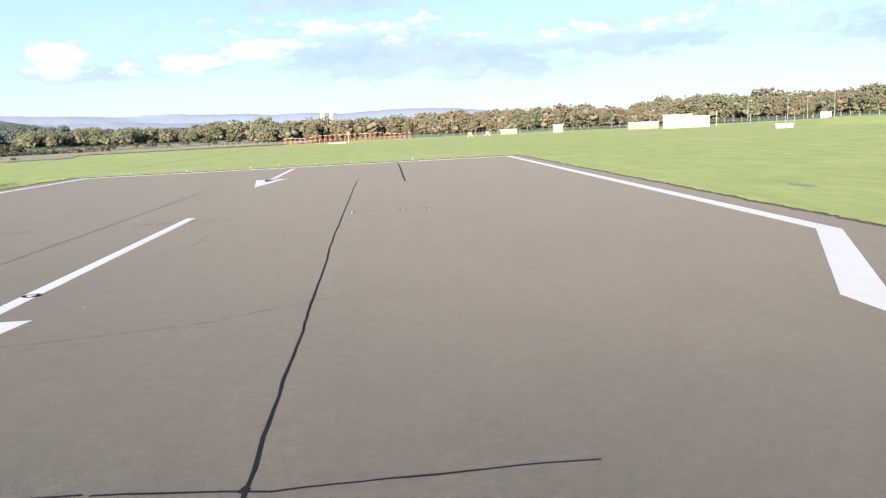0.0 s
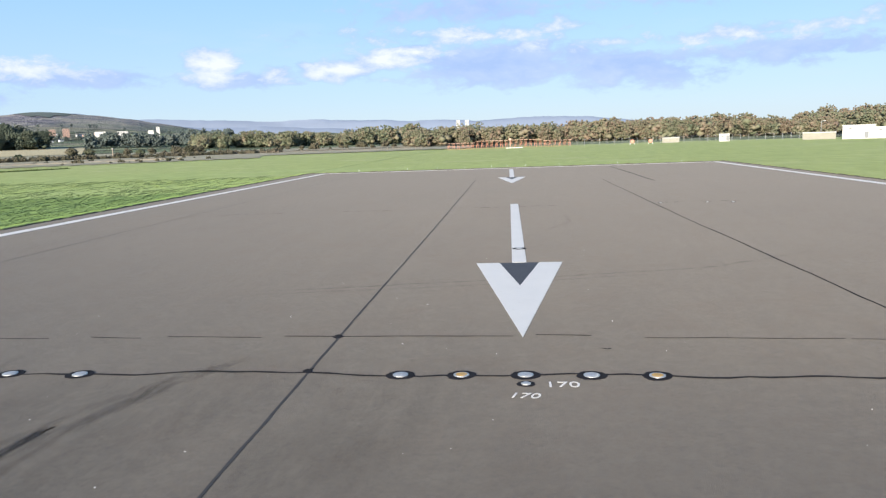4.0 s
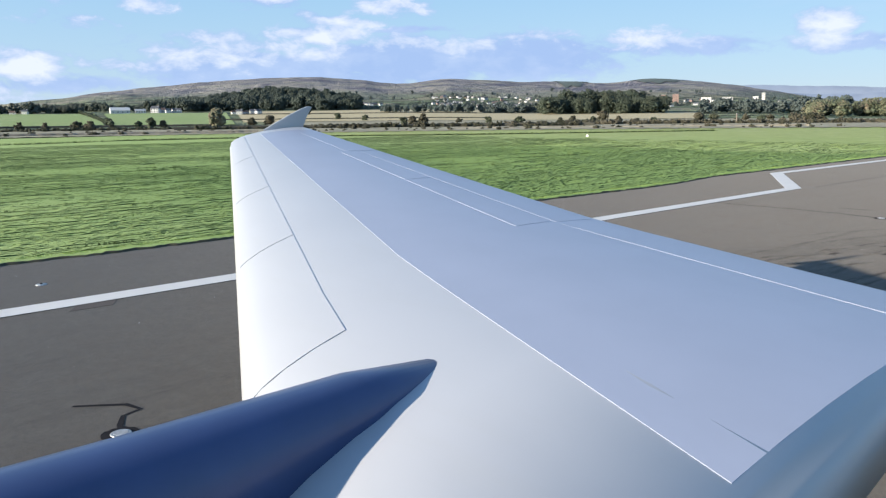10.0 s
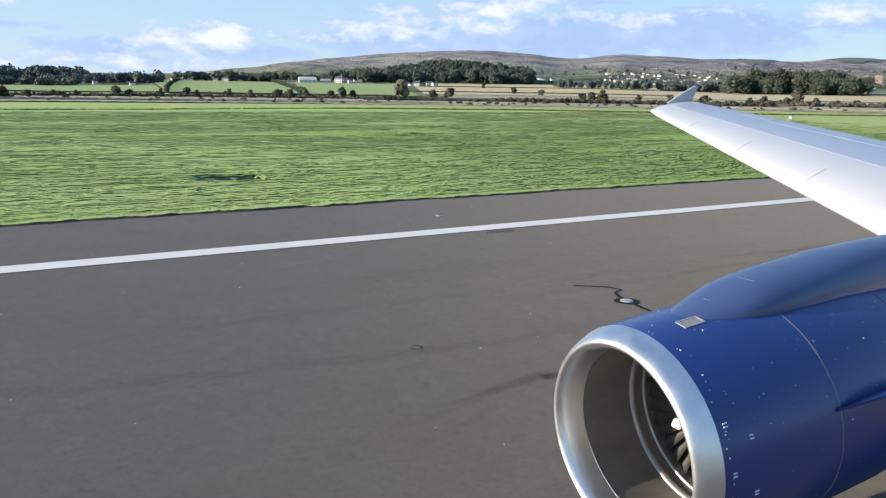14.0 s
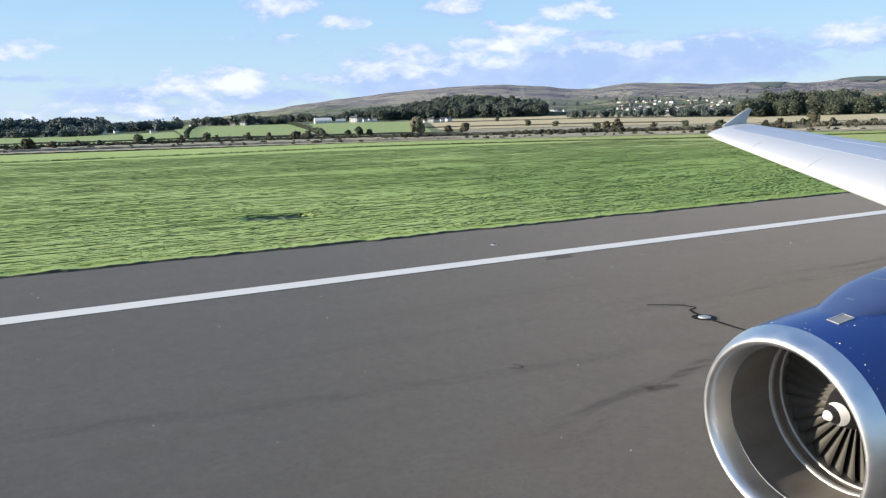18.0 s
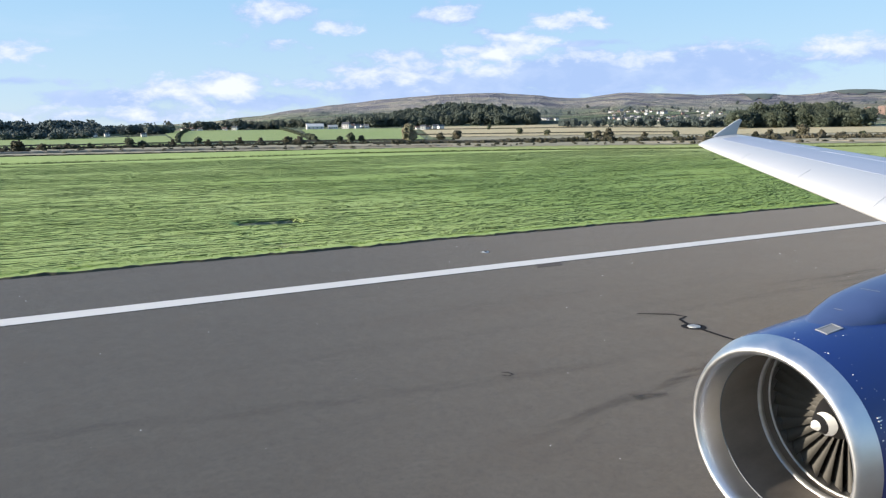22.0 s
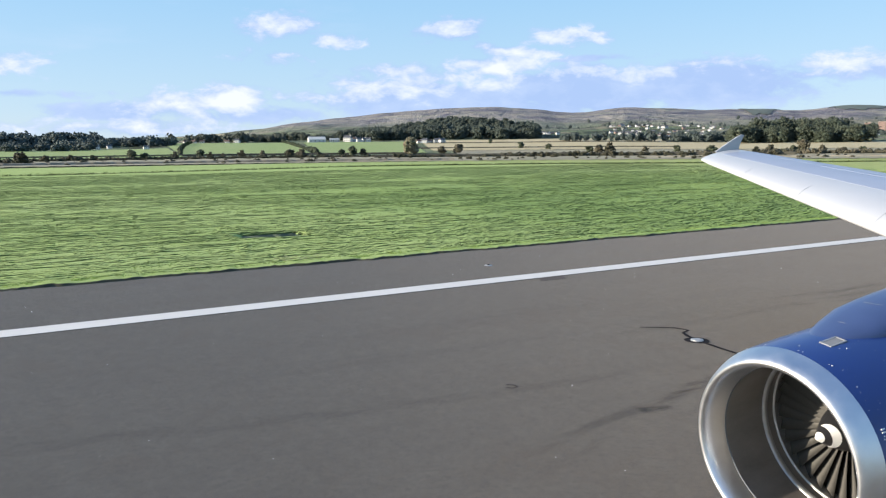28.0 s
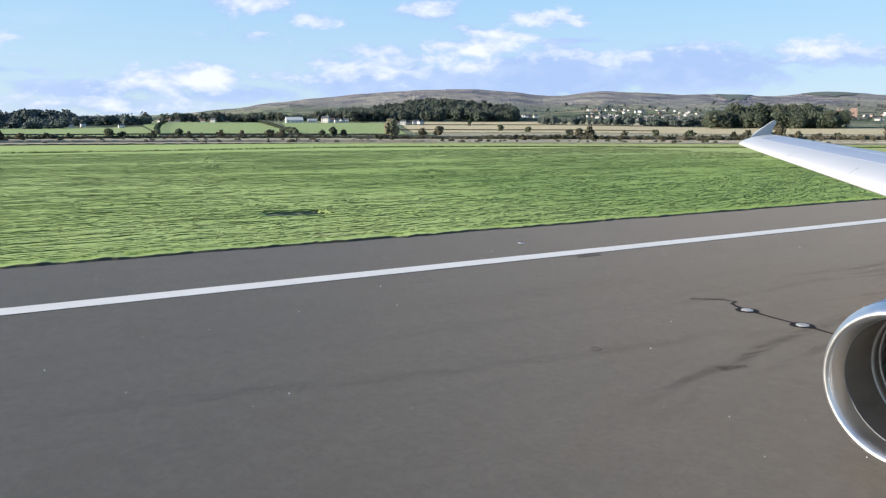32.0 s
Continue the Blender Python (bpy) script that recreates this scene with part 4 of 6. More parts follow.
def build_plates():
    bm = slab([(-20.45, 15.0), (-19.95, 14.7), (-19.9, 15.7), (-20.4, 15.95)], 0.028, 0.037)
    e = part("cover_plate", bm, M["patch"], None)
    tagged(e, "dark repair patch beside the white edge line", "patch")
    e = thing("edge_fitting", "low round edge light fitting on the paved shoulder", "runway light", "", pose(-23.75, 15.07, 0.03))
    v, f = lathe([(0.0, 0.15), (0.015, 0.145), (0.025, 0.10), (0.03, 0.0)], 20)
    put("base", mesh("base", [(x, z, y) for x, y, z in v], [tuple(reversed(q)) for q in f], M["steel"], True), e)
    part("lens", box((-0.05, -0.03, 0.02), (0.05, 0.03, 0.05), 0.01), M["tar"], e)
    # lights behind the paved end
    def post_light():
        e = thing("end_light", "small white elevated light on a thin stem", "runway light", "lights along the runway end")
        part("stem", rod((0, 0, -0.05), (0, 0, 0.16), 0.012), M["white_paint"], e)
        part("head", rod((0, 0, 0.16), (0, 0, 0.25), 0.045, 0.035, 10), M["white_paint"], e)
        return e
    src = None
    for i, (x, y) in enumerate(((-22, 140.6), (-14.9, 141), (-10.5, 141), (-6.5, 141), (-2.7, 141.2), (-0.4, 141.2), (2.2, 141.2), (7.0, 141), (15.2, 141), (24.0, 140.7))):
        m = pose(x, y, 0.0)
        if src is None:
            src = post_light()
            src.matrix_basis = m
        else:
            copy_thing(src, m)
    # approach bars further out
    for x, y, w in ((0.6, 219, 4.0),):
        e = thing("approach_light_bar", "white bar of approach lights on two thin legs", "approach light", "approach light bars", pose(x, y, 0))
        part("bar", box((-w / 2, -0.05, 1.48), (w / 2, 0.05, 1.60), 0.02), M["white_paint"], e)
        for dx in (-0.4, 0.4):
            part("leg", rod((dx * w, 0, -0.05), (dx * w, 0, 1.50), 0.03), M["wood_post"], e)
        for i in range(5):
            part("lamp", rod((w * (i / 4 - 0.5) * 0.9, 0, 1.60), (w * (i / 4 - 0.5) * 0.9, 0, 1.72), 0.06, 0.05), M["white_paint"], e)


build_plates()


def build_grit():
    """Loose pale chips on the asphalt."""
    rng = np.random.default_rng(44)
    n = 200
    p = np.stack([rng.uniform(-27, 9, n), rng.uniform(-8, 60, n), np.full(n, 0.036)], -1)
    v, f = clumps(p, 0.012, rng)
    tagged(put("loose_grit", fast_mesh("loose_grit", v, f, M["white_paint"])), "loose pale grit scattered on the runway", "grit", "", "stuff")


# ---- grass ----
LAWN = {}


def paved_edge(y):
    """Where the turf begins beside the paving."""
    t = np.clip((np.asarray(y) - 52.0) / 10.0, 0, 1)
    return -27.72 - 1.22 * t * t * (3 - 2 * t)



def lawn_z(x, y):
    """Height of the mown strip at the places x, y."""
    i = np.clip(np.searchsorted(LAWN["y"], y), 0, len(LAWN["y"]) - 1)
    j = np.clip(np.searchsorted(LAWN["x"], -np.asarray(x)), 0, len(LAWN["x"]) - 1)
    return LAWN["z"][i, j]


def build_lawn():
    """The mown strip beside the runway, with its low tussocks and mower lines."""
    xs = np.concatenate([np.arange(-28.0, -66, -0.15), np.arange(-66, -110, -0.32), np.arange(-110, -150, -1.0), np.arange(-150, -256, -3.5)])
    ys = np.concatenate([np.arange(-150, -14, 2.5), np.arange(-14, 84, 0.36), np.arange(84, 150, 1.2), np.arange(150, 330, 4.0)])
    X, Y = np.meshgrid(xs, ys)
    Z = np.zeros_like(X)
    for i in range(X.shape[0]):
        for j in range(X.shape[1]):
            x, y = float(X[i, j]), float(Y[i, j])
            a = noise.noise(Vector((x * 0.16, y * 0.08, 0)))
            Z[i, j] = 0.05 + 0.05 * a
            if x > -150:
                # tussocks drawn out along the mower's way
                b = noise.noise(Vector((x * 1.15, y * 0.34, 5)))
                c = noise.noise(Vector((x * 2.3, y * 0.9, 8)))
                Z[i, j] += 0.055 * max(0.0, b + 0.25 * c) * (0.6 + 0.8 * max(0.0, a + 0.3)) + 0.014 * c
    fall = np.clip((-28.0 - X) / 1.2, 0, 1)
    Z = Z * (0.35 + 0.65 * fall) + 0.02
    # the hollow near the paved edge
    Z -= 0.30 * np.exp(-(((X + 38.4) / 1.25) ** 8 + ((Y - 11.3) / 1.6) ** 8))
    Z = np.where(X > paved_edge(Y) - 0.25, -0.08, Z)
    LAWN.update(x=-xs, y=ys, z=Z)
    v = np.stack([X, Y, Z], -1).reshape(-1, 3)
    ny, nx = X.shape
    idx = np.arange(ny * nx).reshape(ny, nx)
    f = np.stack([idx[:-1, :-1], idx[1:, :-1], idx[1:, 1:], idx[:-1, 1:]], -1).reshape(-1, 4)
    tagged(put("lawn", fast_mesh("lawn", v, f, M["lawn"], True)), "mown bright green airfield grass with low tussocks", "grass", "", "structure")
    # the grass beyond the paved end and on its other side, as one sheet with a mown face

    def sheet(name, pts, label):
        bm = bmesh.new()
        bm.faces.new([bm.verts.new((x, y, 0.012)) for x, y in pts])
        bmesh.ops.triangulate(bm, faces=bm.faces)
        ob = part(name, bm, M["lawn"], None)
        tagged(ob, label, "grass", "", "structure")
    sheet("grass_beyond_end", [(60, 345), (0, 350), (-140, 335), (-200, 328), (-27.66, 138.02), (29.13, 138.02), (120, 318)], "green airfield grass beyond the runway end")
    sheet("grass_far_side", [(29.13, 138.02), (29.13, -420), (420, -420), (420, 290), (120, 318)], "green airfield grass on the far side of the runway")


build_lawn()


def build_tussocks():
    """Long low tussocks that the mower leaves, steep on the runway's side."""
    rng = np.random.default_rng(17)
    vs, fs, ts, at = [], [], [], 0
    made = 0
    while made < 31000:
        x0, y0 = -28.6 - 130 * rng.uniform() ** 1.9, rng.uniform(-35, 130)
        if made < 260:
            # the old wheel rut
            x0 = -39.9 + rng.normal(0, 0.08)
        elif noise.noise(Vector((x0 * 0.06, y0 * 0.03, 4.0))) < rng.uniform(-0.6, 0.3):
            continue
        made += 1
        far = 1.0 + max(0.0, -x0 - 45) / 45
        l = (rng.uniform(0.35, 1.0) ** 2 * rng.uniform(1.5, 9.0) if made < 12000 else rng.uniform(0.15, 0.9)) * far
        k = max(4, int(l / 0.2 / far))
        t = np.linspace(0, 1, k)
        h = (rng.uniform(0.02, 0.065) if made < 12000 else rng.uniform(0.012, 0.055)) * min(1.0, far ** -0.5) * np.sin(math.pi * t) ** 0.5 * rng.uniform(0.4, 1.2, k)
        x = x0 + 0.05 * np.sin(t * l * 1.4 + y0) + rng.normal(0, 0.02, k) + 0.035 * (t - 0.5) * l * rng.uniform(-1, 1)
        y = y0 + t * l
        z = lawn_z(x, y)
        v = np.stack([np.stack([x - 0.34, y, z], -1), np.stack([x - 0.05, y, z + h], -1), np.stack([x + 0.06, y, z + 0.9 * h], -1), np.stack([x + 0.07, y, z - 0.06], -1)], 1).reshape(-1, 3)
        i = np.arange(k - 1)[:, None] * 4
        f = np.stack([i, i + 1, i + 5, i + 4], -1).reshape(-1, 4)
        vs.append(v)
        fs.append(np.concatenate([f, f + 1]) + at)
        # the runway side gets its own faces, coloured dark as shade
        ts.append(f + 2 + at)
        at += len(v)
    v = np.concatenate(vs)
    tagged(put("lawn_tussocks", fast_mesh("lawn_tussocks", v, np.concatenate(fs)[:, ::-1], M["lawn"])), "long low tussocks in the mown grass", "grass", "", "stuff")
    tagged(put("tussock_thatch", fast_mesh("tussock_thatch", v, np.concatenate(ts)[:, ::-1], M["tuft_shade"])), "dark faces of the tussocks, grass shade put into their colour", "grass", "", "stuff")


def turf_lip(name, along, a, b, edge, out, seed, label):
    """The grown-over edge of the turf, a hand high over the paving, with bare soil on its face, coloured dark for
    shade.
    """
    rng = np.random.default_rng(seed)
    k = int((b - a) / 0.17)
    t = np.linspace(a, b, k)
    wob = np.array([0.22 * noise.noise(Vector((q * 0.35, seed, 0))) + 0.10 * noise.noise(Vector((q * 1.7, seed, 3))) for q in t]) + rng.normal(0, 0.04, k)
    h = 0.12 + 0.05 * np.array([noise.noise(Vector((q * 0.9, seed, 7))) for q in t]) + rng.normal(0, 0.012, k)
    rows = []
    for off, z in ((1.3, 0.02), (0.75, h * 0.8), (0.20, h), (0.0, h * 0.85), (-0.10, np.full(k, 0.031))):
        o = (paved_edge(t) if edge < -20 else edge) + out * (off - 0.05) + wob * (0.25 if off > 1 else 1.0) * out
        zz = z * np.ones(k)
        rows.append(np.stack([o, t, zz], -1) if along == "y" else np.stack([t, o, zz], -1))
    v = np.stack(rows, 1).reshape(-1, 3)
    i = np.arange(k - 1)[:, None] * 5
    f = np.stack([i, i + 1, i + 6, i + 5], -1).reshape(-1, 4)
    top = np.concatenate([f, f + 1, f + 2])
    flip = (along == "y") == (out > 0)
    tagged(put(name, fast_mesh(name, v, top if flip else top[:, ::-1], M["lawn"])), label, "grass", "", "stuff")
    tagged(put(name + "_soil", fast_mesh(name + "_soil", v, f + 3 if flip else (f + 3)[:, ::-1], M["soil"])), "bare soil on the face of the turf edge, darkened for its shade", "soil", "", "stuff")


turf_lip("turf_edge", "y", -60, 138.4, -27.72, -1, 31, "raised ragged turf edge along the paving")
turf_lip("turf_edge_end", "x", -29.0, 29.2, 138.06, 1, 32, "raised ragged turf edge along the paved end")
turf_lip("turf_edge_far", "y", 0, 138.4, 29.2, 1, 33, "raised ragged turf edge along the far side of the paving")
build_tussocks()


def tufts(name, xy, height, spread, mat, label, seed, blades=5, z0=0.05, width=0.012):
    """Many small blades of grass, three corners each, as one object."""
    rng = np.random.default_rng(seed)
    n = len(xy)
    base = np.repeat(xy, blades, axis=0)
    k = len(base)
    a = rng.uniform(0, 2 * math.pi, k)
    lean = rng.uniform(0.1, 0.8, k)
    h = np.repeat(height * rng.uniform(0.5, 1.4, n), blades) * rng.uniform(0.6, 1.2, k)
    w = h * 0.13 + width
    ox, oy = rng.normal(0, spread, k), rng.normal(0, spread, k)
    bx, by = base[:, 0] + ox, base[:, 1] + oy
    z0 = np.full(k, z0) if z0 is not None else lawn_z(bx, by)
    v = np.empty((k, 3, 3))
    v[:, 0] = np.stack([bx - w * np.sin(a), by + w * np.cos(a), z0 - 0.05], -1)
    v[:, 1] = np.stack([bx + w * np.sin(a), by - w * np.cos(a), z0 - 0.05], -1)
    v[:, 2] = np.stack([bx + h * lean * np.cos(a), by + h * lean * np.sin(a), z0 + h], -1)
    f = np.arange(3 * k).reshape(k, 3)
    tagged(put(name, fast_mesh(name, v.reshape(-1, 3), f, M[mat])), label, "grass", "", "stuff")


def build_tufts():
    rng = np.random.default_rng(11)
    n = 9000
    edge = np.stack([-28.0 - np.abs(rng.normal(0, 0.25, n)), rng.uniform(-30, 139, n)], -1)
    edge[:, 0] += paved_edge(edge[:, 1]) + 27.72
    tufts("grass_edge", edge, 0.075, 0.06, "blade_bright", "ragged fringe of grass along the paved edge", 1, 6, 0.06)
    n = 5000
    end = np.stack([rng.uniform(-27.6, 29.4, n), 138.35 + np.abs(rng.normal(0, 0.25, n))], -1)
    tufts("grass_end_edge", end, 0.07, 0.06, "blade", "ragged fringe of grass along the paved end", 2, 5, 0.0)
    n = 3500
    other = np.stack([29.5 + np.abs(rng.normal(0, 0.2, n)), rng.uniform(40, 139, n)], -1)
    tufts("grass_other_edge", other, 0.07, 0.06, "blade", "ragged fringe of grass along the far paved edge", 3, 5, 0.0)
    n = 26000
    x = -28.2 - 45 * rng.uniform(0, 1, n) ** 1.5
    y = rng.uniform(-18, 95, n)
    keep = np.array([noise.noise(Vector((a * 0.5, b * 0.22, 2.0))) > -0.05 for a, b in zip(x, y)])
    tufts("lawn_tufts", np.stack([x, y], -1)[keep], 0.04, 0.12, "blade", "short uneven tufts in the mown grass", 4, 4, None, 0.04)
    n = 150000
    x = -28.0 - 70 * rng.uniform(0, 1, n) ** 1.6
    y = rng.uniform(-22, 128, n)
    keep = np.array([noise.noise(Vector((a * 0.9, b * 0.30, 6.0))) > -0.25 for a, b in zip(x, y)])
    xy = np.stack([x, y], -1)[keep]
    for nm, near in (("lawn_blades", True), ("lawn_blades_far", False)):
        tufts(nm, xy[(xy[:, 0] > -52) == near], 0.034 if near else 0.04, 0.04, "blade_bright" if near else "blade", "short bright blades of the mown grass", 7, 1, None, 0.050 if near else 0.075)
    # a pale dry patch by the paved edge
    n = 260
    dry = np.stack([-29.3 + rng.normal(0, 0.35, n), 9.6 + rng.normal(0, 0.9, n)], -1)
    tufts("dry_grass", dry, 0.06, 0.05, "dry_blade", "pale dry grass beside the paved edge", 8, 2, 0.07)
    # rank grass in broken mower lines, darkened in colour for the tufts' shade
    rows = []
    while len(rows) < 90:
        x0, y0 = -28.8 - 85 * rng.uniform() ** 1.25, rng.uniform(-30, 125)
        if noise.noise(Vector((x0 * 0.07, y0 * 0.035, 9.0))) < rng.uniform(-0.35, 0.25):
            continue
        l = rng.uniform(0.5, 4.5) * (1.0 + max(0.0, -x0 - 50) / 50)
        m = max(4, int(l * 9))
        t = rng.uniform(0, l, m)
        rows.append(np.stack([x0 + rng.normal(0, 0.05, m) + 0.10 * np.sin(t * 1.3 + x0), y0 + t], -1))
    # the hollow is filled with dark blades that paint in its shade
    n = 1500
    hollow = np.stack([-38.4 + rng.uniform(-1.2, 1.2, n), 11.3 + rng.uniform(-1.45, 1.45, n)], -1)
    tufts("hollow_grass", hollow, 0.03, 0.03, "blade_dark", "matted grass in a hollow of the lawn, shade put into its colour", 9, 2, None, 0.05)
    tufts("rank_grass", np.concatenate(rows), 0.10, 0.06, "blade_dark", "broken lines of rank grass, darkened for the shade between tufts", 5, 6, None)
    # the ditch line across the strip
    pts = [(-150, -80), (-164, -30), (-170, 20), (-186, 75), (-182, 100), (-172, 128), (-150, 152), (-132, 178), (-112, 215)]
    row = []
    for (xa, ya), (xb, yb) in zip(pts, pts[1:]):
        m = int(math.hypot(xb - xa, yb - ya) * (26 if ya > 70 else 9))
        s = rng.uniform(0, 1, m)
        row.append(np.stack([xa + (xb - xa) * s + rng.normal(0, 0.35, m), ya + (yb - ya) * s], -1))
    tufts("ditch_grass", np.concatenate(row), 0.40, 0.2, "blade_dark", "dark line of tall grass along a shallow ditch", 6, 5, 0.0)


build_tufts()


# ---- trees ----
def crown_points(rng, height, width, lobes, count, base=0.25):
    """Places and sizes of the leaf clumps of one crown: lumpy, with gaps."""
    cs = []
    for i in range(lobes):
        a, r = rng.uniform(0, 2 * math.pi), width * 0.5 * rng.uniform(0.15, 0.62)
        cs.append((r * math.cos(a), r * math.sin(a), height * rng.uniform(base + 0.18, 0.82), width * rng.uniform(0.14, 0.29)))
    cs.append((0, 0, height * 0.80, width * 0.22))
    cs = np.array(cs)
    pick = rng.integers(0, len(cs), count)
    d = rng.normal(size=(count, 3))
    d /= np.linalg.norm(d, axis=1, keepdims=True)
    r = cs[pick, 3:4] * rng.uniform(0.55, 1.08, (count, 1))
    p = cs[pick, :3] + d * r * np.array([1, 1, 0.85])
    p[:, 2] = np.maximum(p[:, 2], height * base * rng.uniform(0.6, 1.2, count))
    return p


OCTA_V = np.array([(1, 0, 0), (-1, 0, 0), (0, 1, 0), (0, -1, 0), (0, 0, 1), (0, 0, -1)], dtype=float)
OCTA_F = np.array([(0, 2, 4), (2, 1, 4), (1, 3, 4), (3, 0, 4), (2, 0, 5), (1, 2, 5), (3, 1, 5), (0, 3, 5)])


def clumps(p, size, rng):
    """Small uneven eight-faced leaf clumps at the places p."""
    n = len(p)
    v = OCTA_V[None] * rng.uniform(0.65, 1.15, (n, 6, 1)) * size * rng.uniform(0.6, 1.3, (n, 1, 1))
    a = rng.uniform(0, 2 * math.pi, n)
    c, s = np.cos(a)[:, None], np.sin(a)[:, None]
    v = np.stack([v[..., 0] * c - v[..., 1] * s, v[..., 0] * s + v[..., 1] * c, v[..., 2] * 0.8], -1) + rng.normal(0, size * 0.12, (n, 6, 3))
    v += p[:, None]
    f = OCTA_F[None] + 6 * np.arange(n)[:, None, None]
    return v.reshape(-1, 3), f.reshape(-1, 3)


def trunk_mesh(height, width, seed):
    rng = random.Random(seed)
    bm = bmesh.new()
    top = Vector((rng.uniform(-0.3, 0.3), rng.uniform(-0.3, 0.3), height * 0.6))
    rod_bm(bm, (0, 0, -0.6), top, height * 0.032, height * 0.013, 7)
    for i in range(5):
        a = 2 * math.pi * (i + rng.random() * 0.6) / 5
        s = top * rng.uniform(0.35, 0.85)
        rod_bm(bm, s, s + Vector((math.cos(a) * width * 0.3, math.sin(a) * width * 0.3, height * rng.uniform(0.15, 0.3))), height * 0.012, height * 0.004, 5)
    me = bpy.data.meshes.new("trunk")
    bm.to_mesh(me)
    bm.free()
    me.materials.append(M["bark"])
    return me


def make_tree(name, height, width, mat, label, category, seed, count=260, base=0.22, lobes=9, group="", size=0.085):
    rng = np.random.default_rng(seed)
    e = thing(name, label, category, group)
    put("trunk", trunk_mesh(height, width, seed), e)
    v, f = clumps(crown_points(rng, height, width, lobes, count, base), width * size, rng)
    q = np.stack([rng.normal(0, width * 0.17, 10), rng.normal(0, width * 0.17, 10), height * rng.uniform(0.2, 0.7, 10)], -1)
    vi, fi = clumps(q, width * 0.24, rng)
    v, f = np.concatenate([v, vi]), np.concatenate([f, fi + len(v)])
    put("crown", fast_mesh("crown", v, f, M[mat], True), e)
    return e


def belt(name, spots, height, spread, mat, label, seed, count=110, base=0.06, size=0.105, wide=1.0):
    """A far belt of trees as one object: crowns with trunks at the spots (x, y)."""
    rng = np.random.default_rng(seed)
    vs, fs, at = [], [], 0
    for x, y in spots:
        h = height * rng.uniform(1 - spread, 1 + spread) * (1 + spread * 1.3 * noise.noise(Vector((x * 0.018, y * 0.018, seed))))
        w = h * rng.uniform(0.8, 1.25) * wide
        z = land(x, y)
        p = crown_points(rng, h, w, 11, count, base) + np.array([x, y, z])
        v, f = clumps(p, w * size, rng)
        # the dense inside of the crown
        q = np.stack([rng.normal(x, w * 0.15, 16), rng.normal(y, w * 0.15, 16), z + h * rng.uniform(0.15, 0.68, 16)], -1)
        vi, fi = clumps(q, w * 0.16, rng)
        v, f = np.concatenate([v, vi]), np.concatenate([f, fi + len(v)])
        r = h * 0.02
        tv = np.array([(x - r, y, z - 1), (x + r, y, z - 1), (x, y + r, z - 1), (x, y, z + h * 0.6)])
        tf = np.array([(0, 1, 3), (1, 2, 3), (2, 0, 3)])
        vs += [v, tv]
        fs += [f + at, tf + at + len(v)]
        at += len(v) + 4
    return tagged(put(name, fast_mesh(name, np.concatenate(vs), np.concatenate(fs), M[mat], True)), label, "trees", "", "stuff")


def hedge_row(name, az0, az1, d, height, depth, mat, label, seed, o=(0.0, 0.0)):
    """A dense continuous row with an uneven top."""
    k = int(radians(abs(az1 - az0)) * d / 0.8)
    rows = []
    for i in range(k + 1):
        az = az0 + (az1 - az0) * i / k
        u = i * 0.8
        h = height * (1 + 0.28 * noise.noise(Vector((u * 0.05, seed, 0))) + 0.16 * noise.noise(Vector((u * 0.6, seed, 4))))
        ring = []
        for q, z in ((-0.5, 0.0), (-0.46, 0.55), (-0.36, 0.92), (-0.1, 1.0), (0.2, 0.97), (0.5, 0.5)):
            r = d + depth * (q + 0.18 * noise.noise(Vector((u * 0.7, q * 4, seed))))
            x, y = polar(az, r, o)
            ring.append((x, y, land(x, y) + h * z * (1 + 0.12 * noise.noise(Vector((u * 1.3, z * 3, seed))))))
        rows.append(ring)
    v = np.array(rows).reshape(-1, 3)
    i = np.arange(k)[:, None] * 6 + np.arange(5)[None]
    f = np.stack([i, i + 6, i + 7, i + 1], -1).reshape(-1, 4)
    return tagged(put(name, fast_mesh(name, v, f, M[mat])), label, "hedge", "", "stuff")


def spots_arc(az0, az1, d, depth, n, seed, o=(0.0, 0.0), rows=2):
    rng = random.Random(seed)
    out = []
    for i in range(n):
        az = az0 + (az1 - az0) * ((i + rng.random()) / n if depth < 40 else rng.random())
        out.append(polar(az, d + rng.uniform(0, depth), o))
    return out


